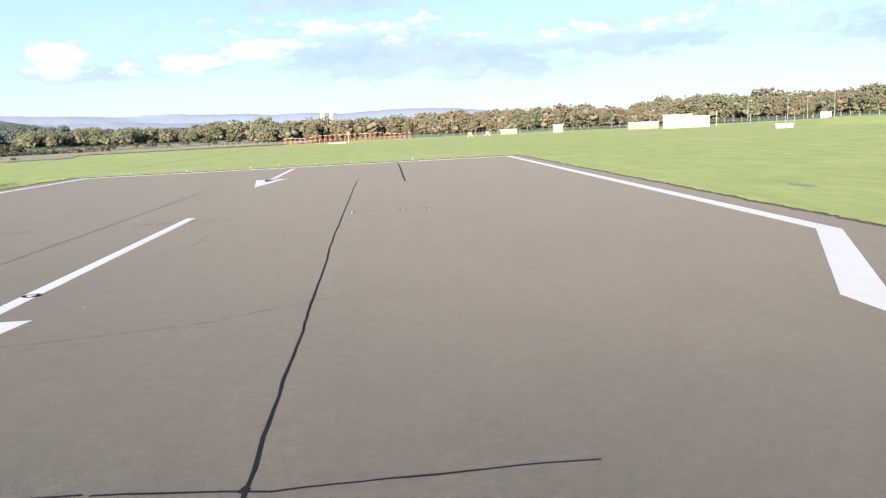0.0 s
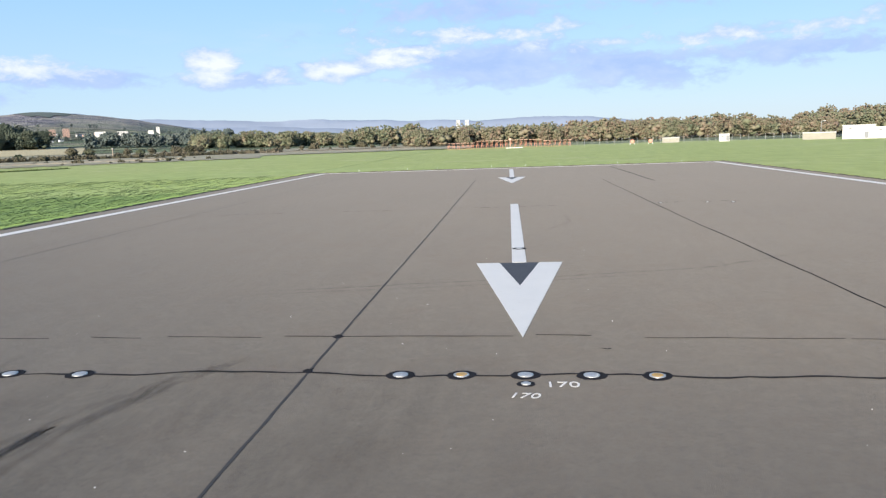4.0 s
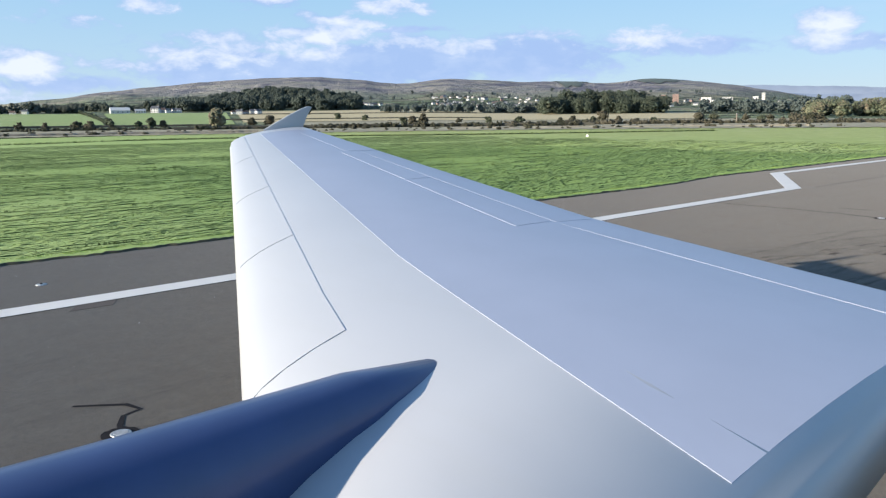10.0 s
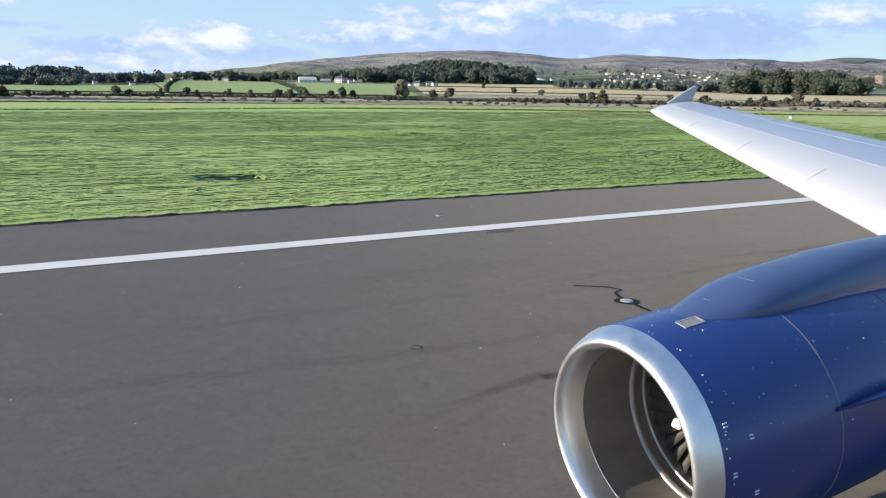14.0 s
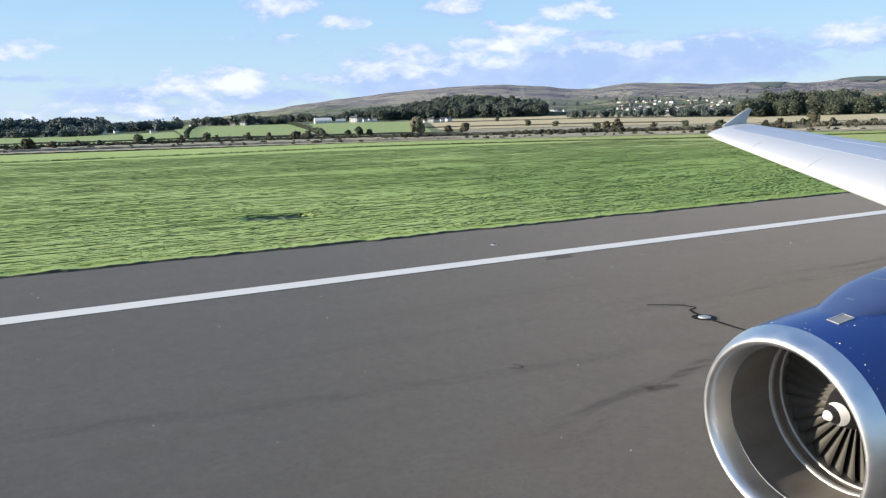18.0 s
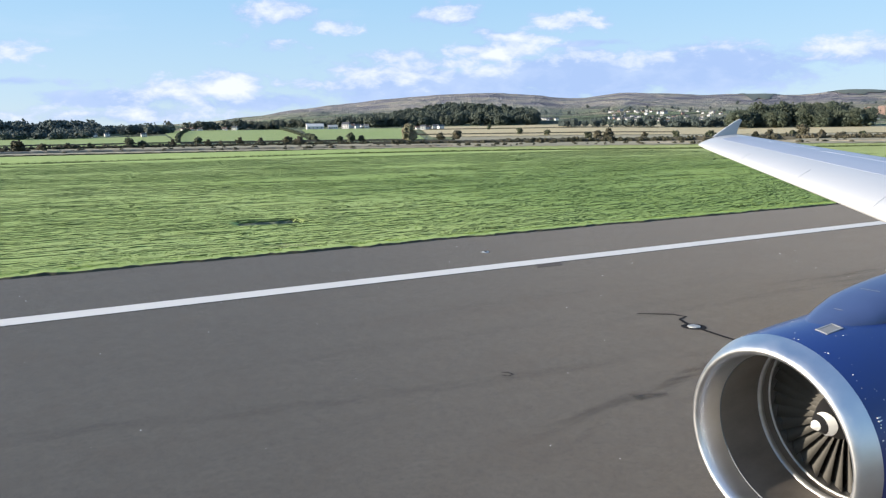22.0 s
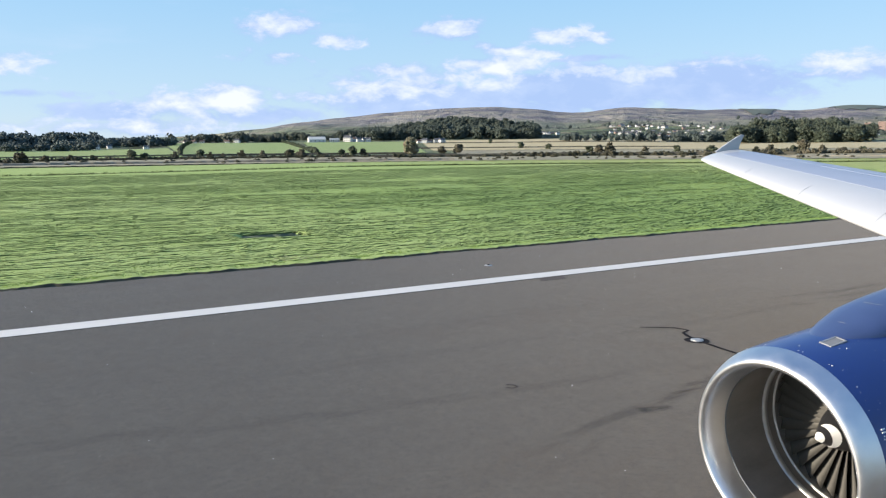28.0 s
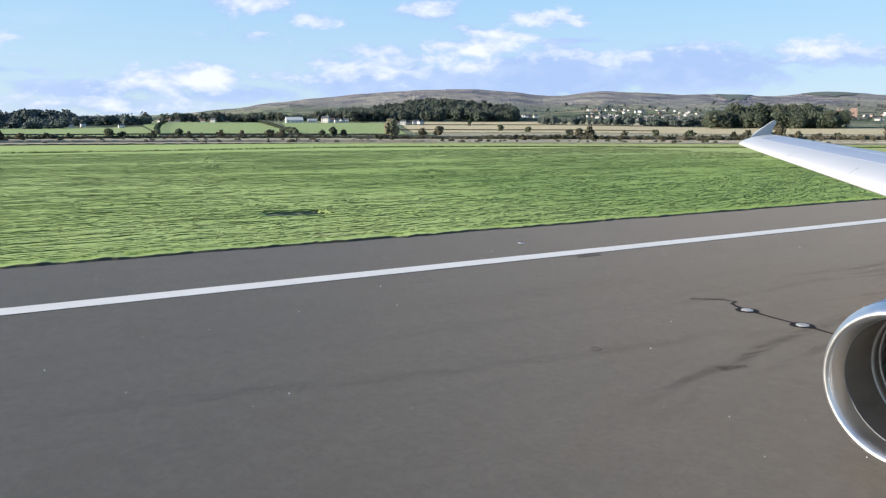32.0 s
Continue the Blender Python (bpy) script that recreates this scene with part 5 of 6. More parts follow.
def build_woods():
    A = EYE_A
    belt("wood_right_far", spots_arc(-62, -19, 430, 90, 300, 1, A), 9.4, 0.24, "autumn", "mixed autumn wood behind the airfield fence", 1, 360, 0.03, 0.052, 1.25)
    belt("wood_right_rise", spots_arc(-48, -20.5, 560, 60, 150, 2, A), 13.2, 0.24, "autumn", "higher autumn wood on a rise", 2, 360, 0.03, 0.052, 1.25)
    belt("wood_behind_fence", spots_arc(-21, -3, 395, 70, 190, 3, A), 9.0, 0.24, "autumn", "autumn trees behind the airfield fence", 3, 360, 0.03, 0.052, 1.25)
    belt("wood_behind_aerials", spots_arc(-4, 9, 420, 80, 95, 4, A), 8.2, 0.28, "autumn", "autumn trees behind the orange aerials", 4, 400, 0.04, 0.05, 1.25)
    belt("tree_belt_autumn", spots_arc(7, 24, 610, 110, 150, 5, A), 10.5, 0.30, "autumn", "long belt of autumn trees beyond the fields", 5, 400, 0.04, 0.05, 1.3)
    belt("scrub_belt", spots_arc(8, 30, 430, 60, 55, 6, A), 2.0, 0.5, "scrub", "low russet scrub along the field edge", 6, 60, 0.02, 0.13, 1.8)
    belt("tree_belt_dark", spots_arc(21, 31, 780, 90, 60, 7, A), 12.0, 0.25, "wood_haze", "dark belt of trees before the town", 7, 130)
    belt("near_wood", spots_arc(31.6, 40.2, 800, 120, 120, 8), 16.5, 0.14, "wood_near", "dense dark wood of tall trees", 8, 560, 0.02, 0.044)
    belt("near_wood_crest", spots_arc(33.2, 38.6, 850, 90, 62, 28), 22.5, 0.10, "wood_near", "taller trees in the middle of the wood", 28, 560, 0.02, 0.044)
    belt("hill_wood", spots_arc(53.8, 66.8, 1090, 370, 430, 9), 16.0, 0.15, "pine_hazed", "dense dark wood covering a low hill", 9, 210, 0.02, 0.085)
    belt("hill_wood_foot", spots_arc(62.0, 68.5, 1130, 90, 50, 10), 13.0, 0.2, "pine_hazed", "dark trees at the foot of the wooded hill", 10, 130)
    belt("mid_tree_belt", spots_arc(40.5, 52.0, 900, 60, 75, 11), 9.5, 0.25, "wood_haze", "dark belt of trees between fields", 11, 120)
    belt("village_trees", spots_arc(72.6, 80.5, 1020, 80, 55, 12), 9.0, 0.22, "pine_hazed", "dark trees along the village", 12, 170, 0.02, 0.085, 1.35)
    belt("barn_trees", spots_arc(66.0, 73.0, 1130, 60, 45, 13), 9.0, 0.25, "pine_hazed", "trees behind the white barns", 13, 170, 0.02, 0.085, 1.3)
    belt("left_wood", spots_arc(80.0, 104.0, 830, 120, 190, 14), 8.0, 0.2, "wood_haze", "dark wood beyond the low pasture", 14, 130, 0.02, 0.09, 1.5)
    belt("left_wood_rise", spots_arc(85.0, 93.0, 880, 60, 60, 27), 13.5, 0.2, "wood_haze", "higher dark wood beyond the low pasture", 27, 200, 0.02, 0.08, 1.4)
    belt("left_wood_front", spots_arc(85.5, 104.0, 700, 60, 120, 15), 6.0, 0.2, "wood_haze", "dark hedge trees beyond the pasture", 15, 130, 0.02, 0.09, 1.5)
    belt("hedge_left", spots_arc(64.0, 104.0, 392, 12, 360, 17), 1.0, 0.35, "scrub", "low broken hedge below the pasture", 17, 34, 0.0, 0.17, 2.4)
    belt("hedge_right", spots_arc(16.0, 38.0, 400, 14, 260, 18), 1.4, 0.4, "scrub", "low broken hedge beyond the airfield grass", 18, 34, 0.0, 0.17, 2.4)
    belt("hedge_middle", spots_arc(37.0, 64.5, 376, 9, 300, 19), 1.5, 0.4, "scrub", "thick uneven hedge along the airfield boundary", 19, 34, 0.0, 0.17, 1.7)
    belt("hedge_climbing", [polar(72.5 + 0.012 * (d - 470) / 5, d, (0, 20)) for d in range(470, 990, 9)], 3.0, 0.3, "pine", "dark hedge climbing between two pastures", 21, 40, 0.0, 0.2)
    belt("hedge_climbing_far", [polar(82.2 - 0.004 * (d - 470), d, (0, 20)) for d in range(470, 990, 9)], 3.0, 0.3, "pine", "dark hedge at the edge of the hill pasture", 22, 40, 0.0, 0.2)
    belt("reed_scrub", spots_arc(20.0, 100.0, 290, 80, 240, 25), 0.75, 0.5, "scrub", "low scrub scattered through the reeds", 25, 34, 0.0, 0.17, 2.4)
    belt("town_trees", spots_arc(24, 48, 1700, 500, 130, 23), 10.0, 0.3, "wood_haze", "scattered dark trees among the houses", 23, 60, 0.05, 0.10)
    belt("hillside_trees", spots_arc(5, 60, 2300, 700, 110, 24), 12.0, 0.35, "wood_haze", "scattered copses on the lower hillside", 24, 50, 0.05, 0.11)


build_woods()
hedge_row("clipped_hedge", 36.0, 66.0, 380, 1.7, 2.4, "hedge", "long clipped grey-brown hedge along the airfield boundary", 61)
hedge_row("reed_bank", 60.0, 104.0, 305, 1.0, 6.0, "reed_stems", "bank of tall grey-brown reeds beside the airfield grass", 62)
hedge_row("reed_bank_far", 22.0, 46.0, 335, 0.8, 6.0, "reed_stems", "low bank of dry reeds before the hedge", 63)
hedge_row("field_hedge", 44.0, 63.5, 615, 1.2, 2.0, "hedge", "thin dark hedge between the stubble fields", 64)
hedge_row("field_hedge_upper", 45.0, 62.0, 860, 1.3, 2.0, "hedge", "thin dark hedge below the upper stubble field", 65)
hedge_row("pasture_hedge", 63.0, 102.0, 468, 1.1, 2.0, "hedge", "low dark hedge at the foot of the pastures", 66)
build_grit()


def build_bushes():
    kinds = [make_tree("bush", 4.6, 5.2, "scrub", "rounded autumn hedgerow bush at the field edge", "bush", 70 + i, 420, 0.0, 13, "hedgerow bushes") for i in range(3)]
    kinds += [make_tree("bush", 4.6, 5.2, "pine", "rounded dark hedgerow bush at the field edge", "bush", 80 + i, 420, 0.0, 13, "hedgerow bushes") for i in range(2)]
    rng = random.Random(8)
    places = [(89.8, 330, 1.2), (88.4, 380, 0.8), (86.9, 395, 0.7), (85.5, 400, 0.6), (83.0, 400, 1.05), (82.2, 400, 0.8), (80.2, 420, 0.8), (78.5, 420, 1.0), (77.8, 425, 0.8),
              (76.9, 430, 0.5), (75.6, 425, 0.95), (74.1, 430, 0.8), (72.2, 410, 1.1), (71.3, 400, 1.2), (70.0, 410, 0.6), (67.6, 430, 1.1), (66.8, 430, 0.9), (68.4, 425, 0.8), (60.9, 470, 1.1),
              (59.7, 470, 1.25), (50.0, 450, 1.0), (49.3, 430, 1.2), (48.6, 440, 1.3), (41.5, 420, 1.1), (38.5, 430, 0.9), (37.6, 420, 1.1), (36.2, 425, 0.9), (35.6, 470, 1.4), (34.4, 420, 0.9),
              (29.0, 420, 1.2), (28.0, 430, 1.1), (53.0, 560, 1.0), (55.0, 600, 1.2), (57.3, 830, 1.0), (46.0, 480, 0.9), (43.8, 470, 1.0), (32.0, 430, 0.8), (25.0, 430, 1.0), (22.0, 440, 1.1)]
    used = set()
    for i, (az, d, s) in enumerate(places):
        k = rng.randrange(5)
        x, y = polar(az, d)
        m = pose(x, y, land(x, y) - 0.15, 0, 0, rng.uniform(0, 360))
        if k not in used:
            used.add(k)
            ob = kinds[k]
            ob.matrix_basis = m
        else:
            ob = copy_thing(kinds[k], m)
        ob.scale = (s, s, s * rng.uniform(0.85, 1.1))
    x, y = polar(63.3, 440)
    big = make_tree("field_tree", 9.6, 10.5, "autumn", "broad round tree standing alone in the hedgerow", "tree", 90, 1100, 0.02, 20)
    big.matrix_basis = pose(x, y, land(x, y) - 0.2)
    x, y = polar(57.2, 1020)
    one = make_tree("field_tree", 7.0, 4.5, "pine", "small dark tree alone in the stubble field", "tree", 91, 180, 0.1, 6)
    one.matrix_basis = pose(x, y, land(x, y) - 0.2)
    x, y = polar(-9.6, 405, EYE_A)
    fir = make_tree("fir_tree", 10.5, 3.4, "pine", "dark fir standing above the other trees", "tree", 92, 260, 0.1, 8)
    fir.matrix_basis = pose(x, y, land(x, y) - 0.2)


build_bushes()


# ---- buildings ----
def house(name, w, d, h, roof, wall_mat, roof_mat, label, category="house", windows=3, group=""):
    e = thing(name, label, category, group)
    bm = box((-w / 2, -d / 2, -1.5), (w / 2, d / 2, h))
    part("wall", bm, M[wall_mat], e)
    if roof > 0:
        o = 0.3
        v = [(-w / 2 - o, -d / 2 - o, h - 0.1), (w / 2 + o, -d / 2 - o, h - 0.1), (w / 2 + o, d / 2 + o, h - 0.1), (-w / 2 - o, d / 2 + o, h - 0.1), (-w / 2 - o, 0, h + roof), (w / 2 + o, 0, h + roof)]
        put("roof", mesh("roof", v, [(0, 1, 5, 4), (2, 3, 4, 5), (1, 2, 5), (3, 0, 4), (3, 2, 1, 0)], M[roof_mat]), e)
        part("chimney", box((w * 0.3, -0.4, h), (w * 0.3 + 0.8, 0.4, h + roof + 0.7)), M[wall_mat], e)
    else:
        part("roof", box((-w / 2 - 0.15, -d / 2 - 0.15, h + 0.01), (w / 2 + 0.15, d / 2 + 0.15, h + 0.3)), M[roof_mat], e)
    storeys = max(1, int(h / 2.7))
    for s in range(storeys):
        for i in range(windows):
            x = -w / 2 + w * (i + 0.5) / windows
            z = 0.9 + s * 2.7
            for side in (-1, 1):
                y = side * d / 2
                part("window", box((x - 0.55, min(y, y + side * 0.03), z), (x + 0.55, max(y, y + side * 0.03), min(h - 0.3, z + 1.3))), M["dark_glass"], e)
    return e


def build_houses():
    # white farm and village by the wood
    far = [("barn", 22, 11, 3.6, 3.6, "white_wall", "white_wall", 70.2, 1020, "large white farm barn with a pale roof"),
           ("barn", 12, 8, 2.8, 2.4, "white_wall", "grey_wall", 68.9, 1020, "white farm shed beside the large barn")]
    for nm, w, d, h, r, wm, rm, az, dist, label in far:
        e = house(nm, w, d, h, r, wm, rm, label, "barn", 4)
        x, y = polar(az, dist)
        e.matrix_basis = pose(x, y, land(x, y), 0, 0, az + 8)
    variants = [house("house", 10, 8, 5.4, 3.0, "white_wall", "slate", "white house with a slate roof on the far hillside", "house", 3, "far houses"),
                house("house", 9, 8, 3.2, 3.0, "white_wall", "tile_roof", "low white house with a brown tiled roof", "house", 3, "far houses"),
                house("house", 16, 9, 6.0, 3.4, "grey_wall", "slate", "grey terraced house with a slate roof", "house", 5, "far houses"),
                house("house", 11, 8, 5.0, 3.2, "brick_wall", "slate", "red sandstone house with a slate roof", "house", 3, "far houses")]
    rng = random.Random(21)
    used = set()
    spots = [(67.9, 1040), (67.5, 1050), (67.1, 1035), (66.7, 1045), (66.4, 1040), (62.2, 900), (61.8, 905), (61.3, 915), (60.9, 900), (62.6, 910), (79.4, 985), (78.9, 990), (78.3, 985), (76.6, 988), (75.9, 985), (82.05, 700), (85.2, 790), (84.4, 800)]
    for i in range(84):
        spots.append((rng.uniform(40.3, 48.5), rng.uniform(1650, 2600)))
    for i in range(74):
        spots.append((rng.uniform(20.5, 32.5), rng.uniform(1500, 2400)))
    for i in range(26):
        spots.append((rng.uniform(12, 23), rng.uniform(1700, 2500)))
    for i in range(8):
        spots.append((rng.uniform(51.5, 53.8), rng.uniform(1650, 1900)))
    for az, d in spots:
        k = rng.choice((0, 0, 0, 1, 1, 2, 3)) if d > 1100 else rng.choice((0, 0, 1))
        x, y = polar(az, d)
        m = pose(x, y, land(x, y), 0, 0, az + rng.uniform(-40, 40))
        if k not in used:
            used.add(k)
            variants[k].matrix_basis = m
        else:
            ob = copy_thing(variants[k], m)
            if 1100 < d:
                ob.scale = (0.8, 0.8, 0.8)
            if d < 1100:
                ob.scale = (0.45, 0.45, 0.45) if d < 850 else (0.65, 0.65, 0.65)
    # tall blocks of the town
    for az, d, w, h, mat in ((31.85, 2100, 14, 20, "brick_wall"), (31.05, 2150, 16, 20, "brick_wall"), (25.3, 2050, 8, 30, "white_wall"), (25.8, 2200, 14, 18, "white_wall"), (29.0, 2200, 26, 12, "white_wall"), (27.6, 2150, 26, 14, "grey_wall"),
                         (4.12, 3000, 14, 48, "grey_wall"), (3.47, 3000, 14, 48, "grey_wall")):
        e = house("tower_block", w, w * 0.8, h, 0, mat, "grey_wall", "tall town block far off below the hills", "building", 4, "town blocks")
        x, y = polar(az, d)
        e.matrix_basis = pose(x, y, land(x, y), 0, 0, az)


build_houses()


def build_airfield_far():
    A = EYE_A
    # low white buildings and cabinets by the fence
    for nm, az, d, w, dp, h, mat, label in (("equipment_building", -21.45, 252, 8.6, 6.0, 3.9, "building_wall", "low white flat-roofed equipment building"),
                                        ("equipment_building", -23.02, 252, 5.2, 5.0, 3.2, "building_wall", "low white flat-roofed annexe"),
                                        ("equipment_building", -19.1, 262, 9.5, 4.0, 2.0, "store_wall", "low drab store beside the white building"),
                                        ("equipment_hut", -13.0, 275, 3.4, 3.0, 2.4, "building_wall", "white equipment hut on the airfield grass"),
                                        ("equipment_hut", -9.35, 285, 6.0, 2.5, 1.6, "store_wall", "low pale equipment cabinet"),
                                        ("equipment_hut", -30.95, 300, 3.4, 2.5, 2.4, "building_wall", "low white cabinet beyond the grass"),
                                        ("equipment_hut", -28.45, 191, 3.6, 1.6, 0.75, "building_wall", "low white plinth on the grass")):
        e = house(nm, w, dp, h, 0, mat, "grey_wall", label, "building", 0)
        if h > 2:
            part("door", box((w * 0.18, -dp / 2 - 0.04, 0.0), (w * 0.18 + 1.0, -dp / 2, min(2.05, h - 0.25))), M["door_grey"], e)
            part("plinth", box((-w / 2 - 0.05, -dp / 2 - 0.05, -0.2), (w / 2 + 0.05, dp / 2 + 0.05, 0.25)), M["grey_wall"], e)
            part("wall_vent", box((-w * 0.3, -dp / 2 - 0.05, h - 0.9), (-w * 0.3 + 0.8, -dp / 2, h - 0.5)), M["door_grey"], e)
        x, y = polar(az, d, (11.45, 37.48))
        e.matrix_basis = pose(x, y, 0, 0, 0, az)
    # fence
    fence = thing("airfield_fence", "thin grey wire fence on many posts", "fence")
    pts = [polar(-46 + i * 0.55, 276, A) for i in range(80)]
    pm = None
    for x, y in pts:
        if pm is None:
            bm = rod((0, 0, -0.4), (0, 0, 2.3), 0.06, 0.05, 6)
            rod_bm(bm, (0, 0, 2.25), (0, 0.25, 2.55), 0.04, 0.03, 5)
            pm = bpy.data.meshes.new("post")
            bm.to_mesh(pm)
            bm.free()
            pm.materials.append(M["post_grey"])
        put("post", pm, fence, "", pose(x, y, 0))
    for z in (0.3, 1.2, 2.2):
        bm = bmesh.new()
        for (x0, y0), (x1, y1) in zip(pts, pts[1:]):
            rod_bm(bm, (x0, y0, z), (x1, y1, z), 0.015, 0.015, 3)
        part("wire", bm, M["post_grey"], fence)
    # boundary posts towards the fields
    fence = thing("field_fence", "pale weathered field fence posts with rails", "fence")
    pts = [polar(8 + i * 0.42, 330 + 1.4 * i, A) for i in range(58)]
    for x, y in pts:
        part("post", box((x - 0.09, y - 0.09, -0.4), (x + 0.09, y + 0.09, 1.35)), M["wood_post"], fence)
    for z in (0.6, 1.1):
        bm = bmesh.new()
        for (x0, y0), (x1, y1) in zip(pts, pts[1:]):
            rod_bm(bm, (x0, y0, z), (x1, y1, z), 0.035, 0.035, 4)
        part("rail", bm, M["wood_post"], fence)
    # orange aerial array behind the runway end
    def aerial(h):
        e = thing("localiser_aerial", "orange lattice aerial frame on the grass behind the runway", "aerial", "orange aerial array")
        for dx in (-0.30, 0.30):
            part("leg", rod((dx * 1.5, 0, -0.3), (dx * 0.7, 0, h), 0.065, 0.05, 6), M["orange"], e)
            part("foot", box((dx * 1.5 - 0.12, -0.2, -0.1), (dx * 1.5 + 0.12, 0.2, 0.18), 0.03), M["orange"], e)
        part("brace", rod((-0.42, 0, 0.4), (0.25, 0, h - 0.5), 0.04, 0.04, 5), M["orange"], e)
        part("cross_bar", box((-0.34, -0.04, h * 0.55), (0.34, 0.04, h * 0.55 + 0.08), 0.01), M["orange"], e)
        part("boom", box((-0.06, -1.5, h), (0.06, 1.0, h + 0.10), 0.02), M["aerial_pale"], e)
        part("dipole", box((-0.75, -0.9, h + 0.10), (0.75, -0.78, h + 0.22), 0.02), M["aerial_pale"], e)
        part("dipole", box((-0.60, 0.4, h + 0.10), (0.60, 0.52, h + 0.22), 0.02), M["aerial_pale"], e)
        return e
    src = aerial(2.2)
    tall = aerial(2.8)
    for i in range(26):
        x = -24 + 45 * i / 25
        s = tall if 6 <= i <= 19 else src
        m = pose(x, 318 + 0.4 * math.sin(i), 0)
        if i in (0, 6):
            s.matrix_basis = m
        else:
            copy_thing(s, m)
    e = thing("aerial_rail", "long orange rail tying the aerial frames together", "rail", "", pose(0, 319.2, 0))
    part("rail", box((-24.5, -0.03, 1.3), (21.5, 0.03, 1.35)), M["orange"], e)
    for i in range(12):
        part("post", rod((-24.5 + 46 * i / 11, 0, -0.3), (-24.5 + 46 * i / 11, 0, 1.36), 0.05), M["orange"], e)
    e = thing("monitor_mast", "pale orange mast with a short head beside the aerials", "mast", "", pose(-1.0, 312, 0))
    part("mast", rod((0, 0, -0.3), (0, 0, 3.6), 0.16, 0.10), M["aerial_pale"], e)
    part("head", box((-0.45, -0.15, 3.1), (0.45, 0.15, 3.6), 0.03), M["aerial_pale"], e)
    # orange barriers, lamp posts
    for az in (-7.1, -8.4):
        x, y = polar(az, 268, A)
        e = thing("orange_barrier", "orange and white equipment stand on the grass", "stand", "orange stands", pose(x, y, 0, 0, 0, az))
        part("frame", box((-0.6, -0.25, 0.5), (0.6, 0.25, 1.7), 0.04), M["orange"], e)
        for dx in (-0.75, 0.75):
            part("leg", rod((dx, 0, -0.2), (dx, 0, 0.55), 0.09), M["white_paint"], e)
    for az, h in ((-29.0, 9.5), (-30.2, 8.5), (-31.8, 10.5), (-20.0, 6.0), (-26.5, 8.0)):
        x, y = polar(az, 330, A)
        e = thing("lamp_post", "tall pale lamp post beyond the airfield fence", "lamp post", "lamp posts", pose(x, y, 0, 0, 0, az))
        part("pole", rod((0, 0, -0.3), (0, 0, h), 0.13, 0.08), M["post_grey"], e)
        part("arm", rod((0, 0, h - 0.05), (1.0, 0, h + 0.1), 0.06, 0.05, 6), M["post_grey"], e)
        part("lamp", box((0.8, -0.15, h + 0.02), (1.5, 0.15, h + 0.18), 0.03), M["white_paint"], e)
    e = thing("marker_board", "small white marker board in the grass", "marker", "", pose(-106.3, 147.9, 0))
    part("board", box((-0.28, -0.05, 0.1), (0.28, 0.05, 0.55), 0.02), M["white_paint"], e)
    for dx in (-0.35, 0.35):
        part("leg", rod((dx, 0, -0.2), (dx, 0, 0.15), 0.04), M["wood_post"], e)
    e = thing("stone_marker", "slim weathered pillar with a pale cap among the scrub", "pillar", "", pose(*polar(28.1, 380, (-1.5, 26.2)), 0))
    part("shaft", box((-0.22, -0.22, -0.5), (0.22, 0.22, 5.0), 0.05), M["wood_post"], e)
    part("cap", box((-0.32, -0.32, 5.0), (0.32, 0.32, 5.25), 0.05), M["grey_wall"], e)


build_airfield_far()


def build_far_side_details():
    x, y = polar(-24.6, 255, EYE_A)
    e = thing("banded_pole", "short pole with red and white bands", "pole", "", pose(x, y, 0))
    for i in range(5):
        part("band", rod((0, 0, -0.1 + i * 0.9), (0, 0, 0.8 + i * 0.9), 0.13, 0.13, 10), M["orange"] if i % 2 else M["white_paint"], e)
    # low grassed bank in front of the far wood
    v, f = [], []
    for i in range(41):
        az = -52 + 25.5 * i / 40
        h = 1.55 * smooth01(i / 9) * smooth01((40 - i) / 9) * (1 + 0.15 * noise.noise(Vector((i * 0.3, 2, 0))))
        for q, z in ((0, 0.0), (12, 0.6), (24, 1.0), (34, 0.95), (60, 0.0)):
            x, y = polar(az, 200 + q, (11.45, 37.48))
            v.append((x, y, 0.01 + h * z))
    for i in range(40):
        for j in range(4):
            a = i * 5 + j
            f.append((a, a + 1, a + 6, a + 5))
    tagged(put("grass_bank", mesh("grass_bank", v, f, M["lawn"], True)), "low grassed bank before the far wood", "bank", "", "structure")
    # bare earth scrape in the grass
    v, f = [], []
    for i in range(24):
        a = 2 * math.pi * i / 24
        r = 1 + 0.25 * noise.noise(Vector((math.cos(a) * 1.5, math.sin(a) * 1.5, 3)))
        v.append((35.1 + 0.45 * r * math.cos(a), 79.2 + 1.3 * r * math.sin(a), 0.016))
    me = mesh("earth_scrape", v, [tuple(range(24))], M["wood_post"])
    tagged(put("earth_scrape", me), "bare brown earth scraped in the grass", "soil", "", "stuff")


build_far_side_details()


# ---- aircraft: starboard wing, pylon, engine and main wheel leg ----
ENGINE = Vector((-4.48, 5.974, 1.44))
# stations of the pylon: y, half width, lowest and highest z
PYLON = ((6.45, 0.05, 2.36, 2.47), (6.62, 0.16, 2.34, 2.53), (6.80, 0.25, 2.34, 2.58), (7.05, 0.33, 2.32, 2.65), (7.3, 0.38, 2.30, 2.73), (7.6, 0.40, 2.27, 2.79), (8.0, 0.41, 2.22, 2.85), (8.6, 0.40, 2.17, 2.92), (9.2, 0.38, 2.13, 2.96), (9.8, 0.35, 2.1, 2.99),
         (10.8, 0.31, 2.1, 2.99), (12.0, 0.24, 2.45, 3.0), (13.2, 0.05, 2.7, 2.9))


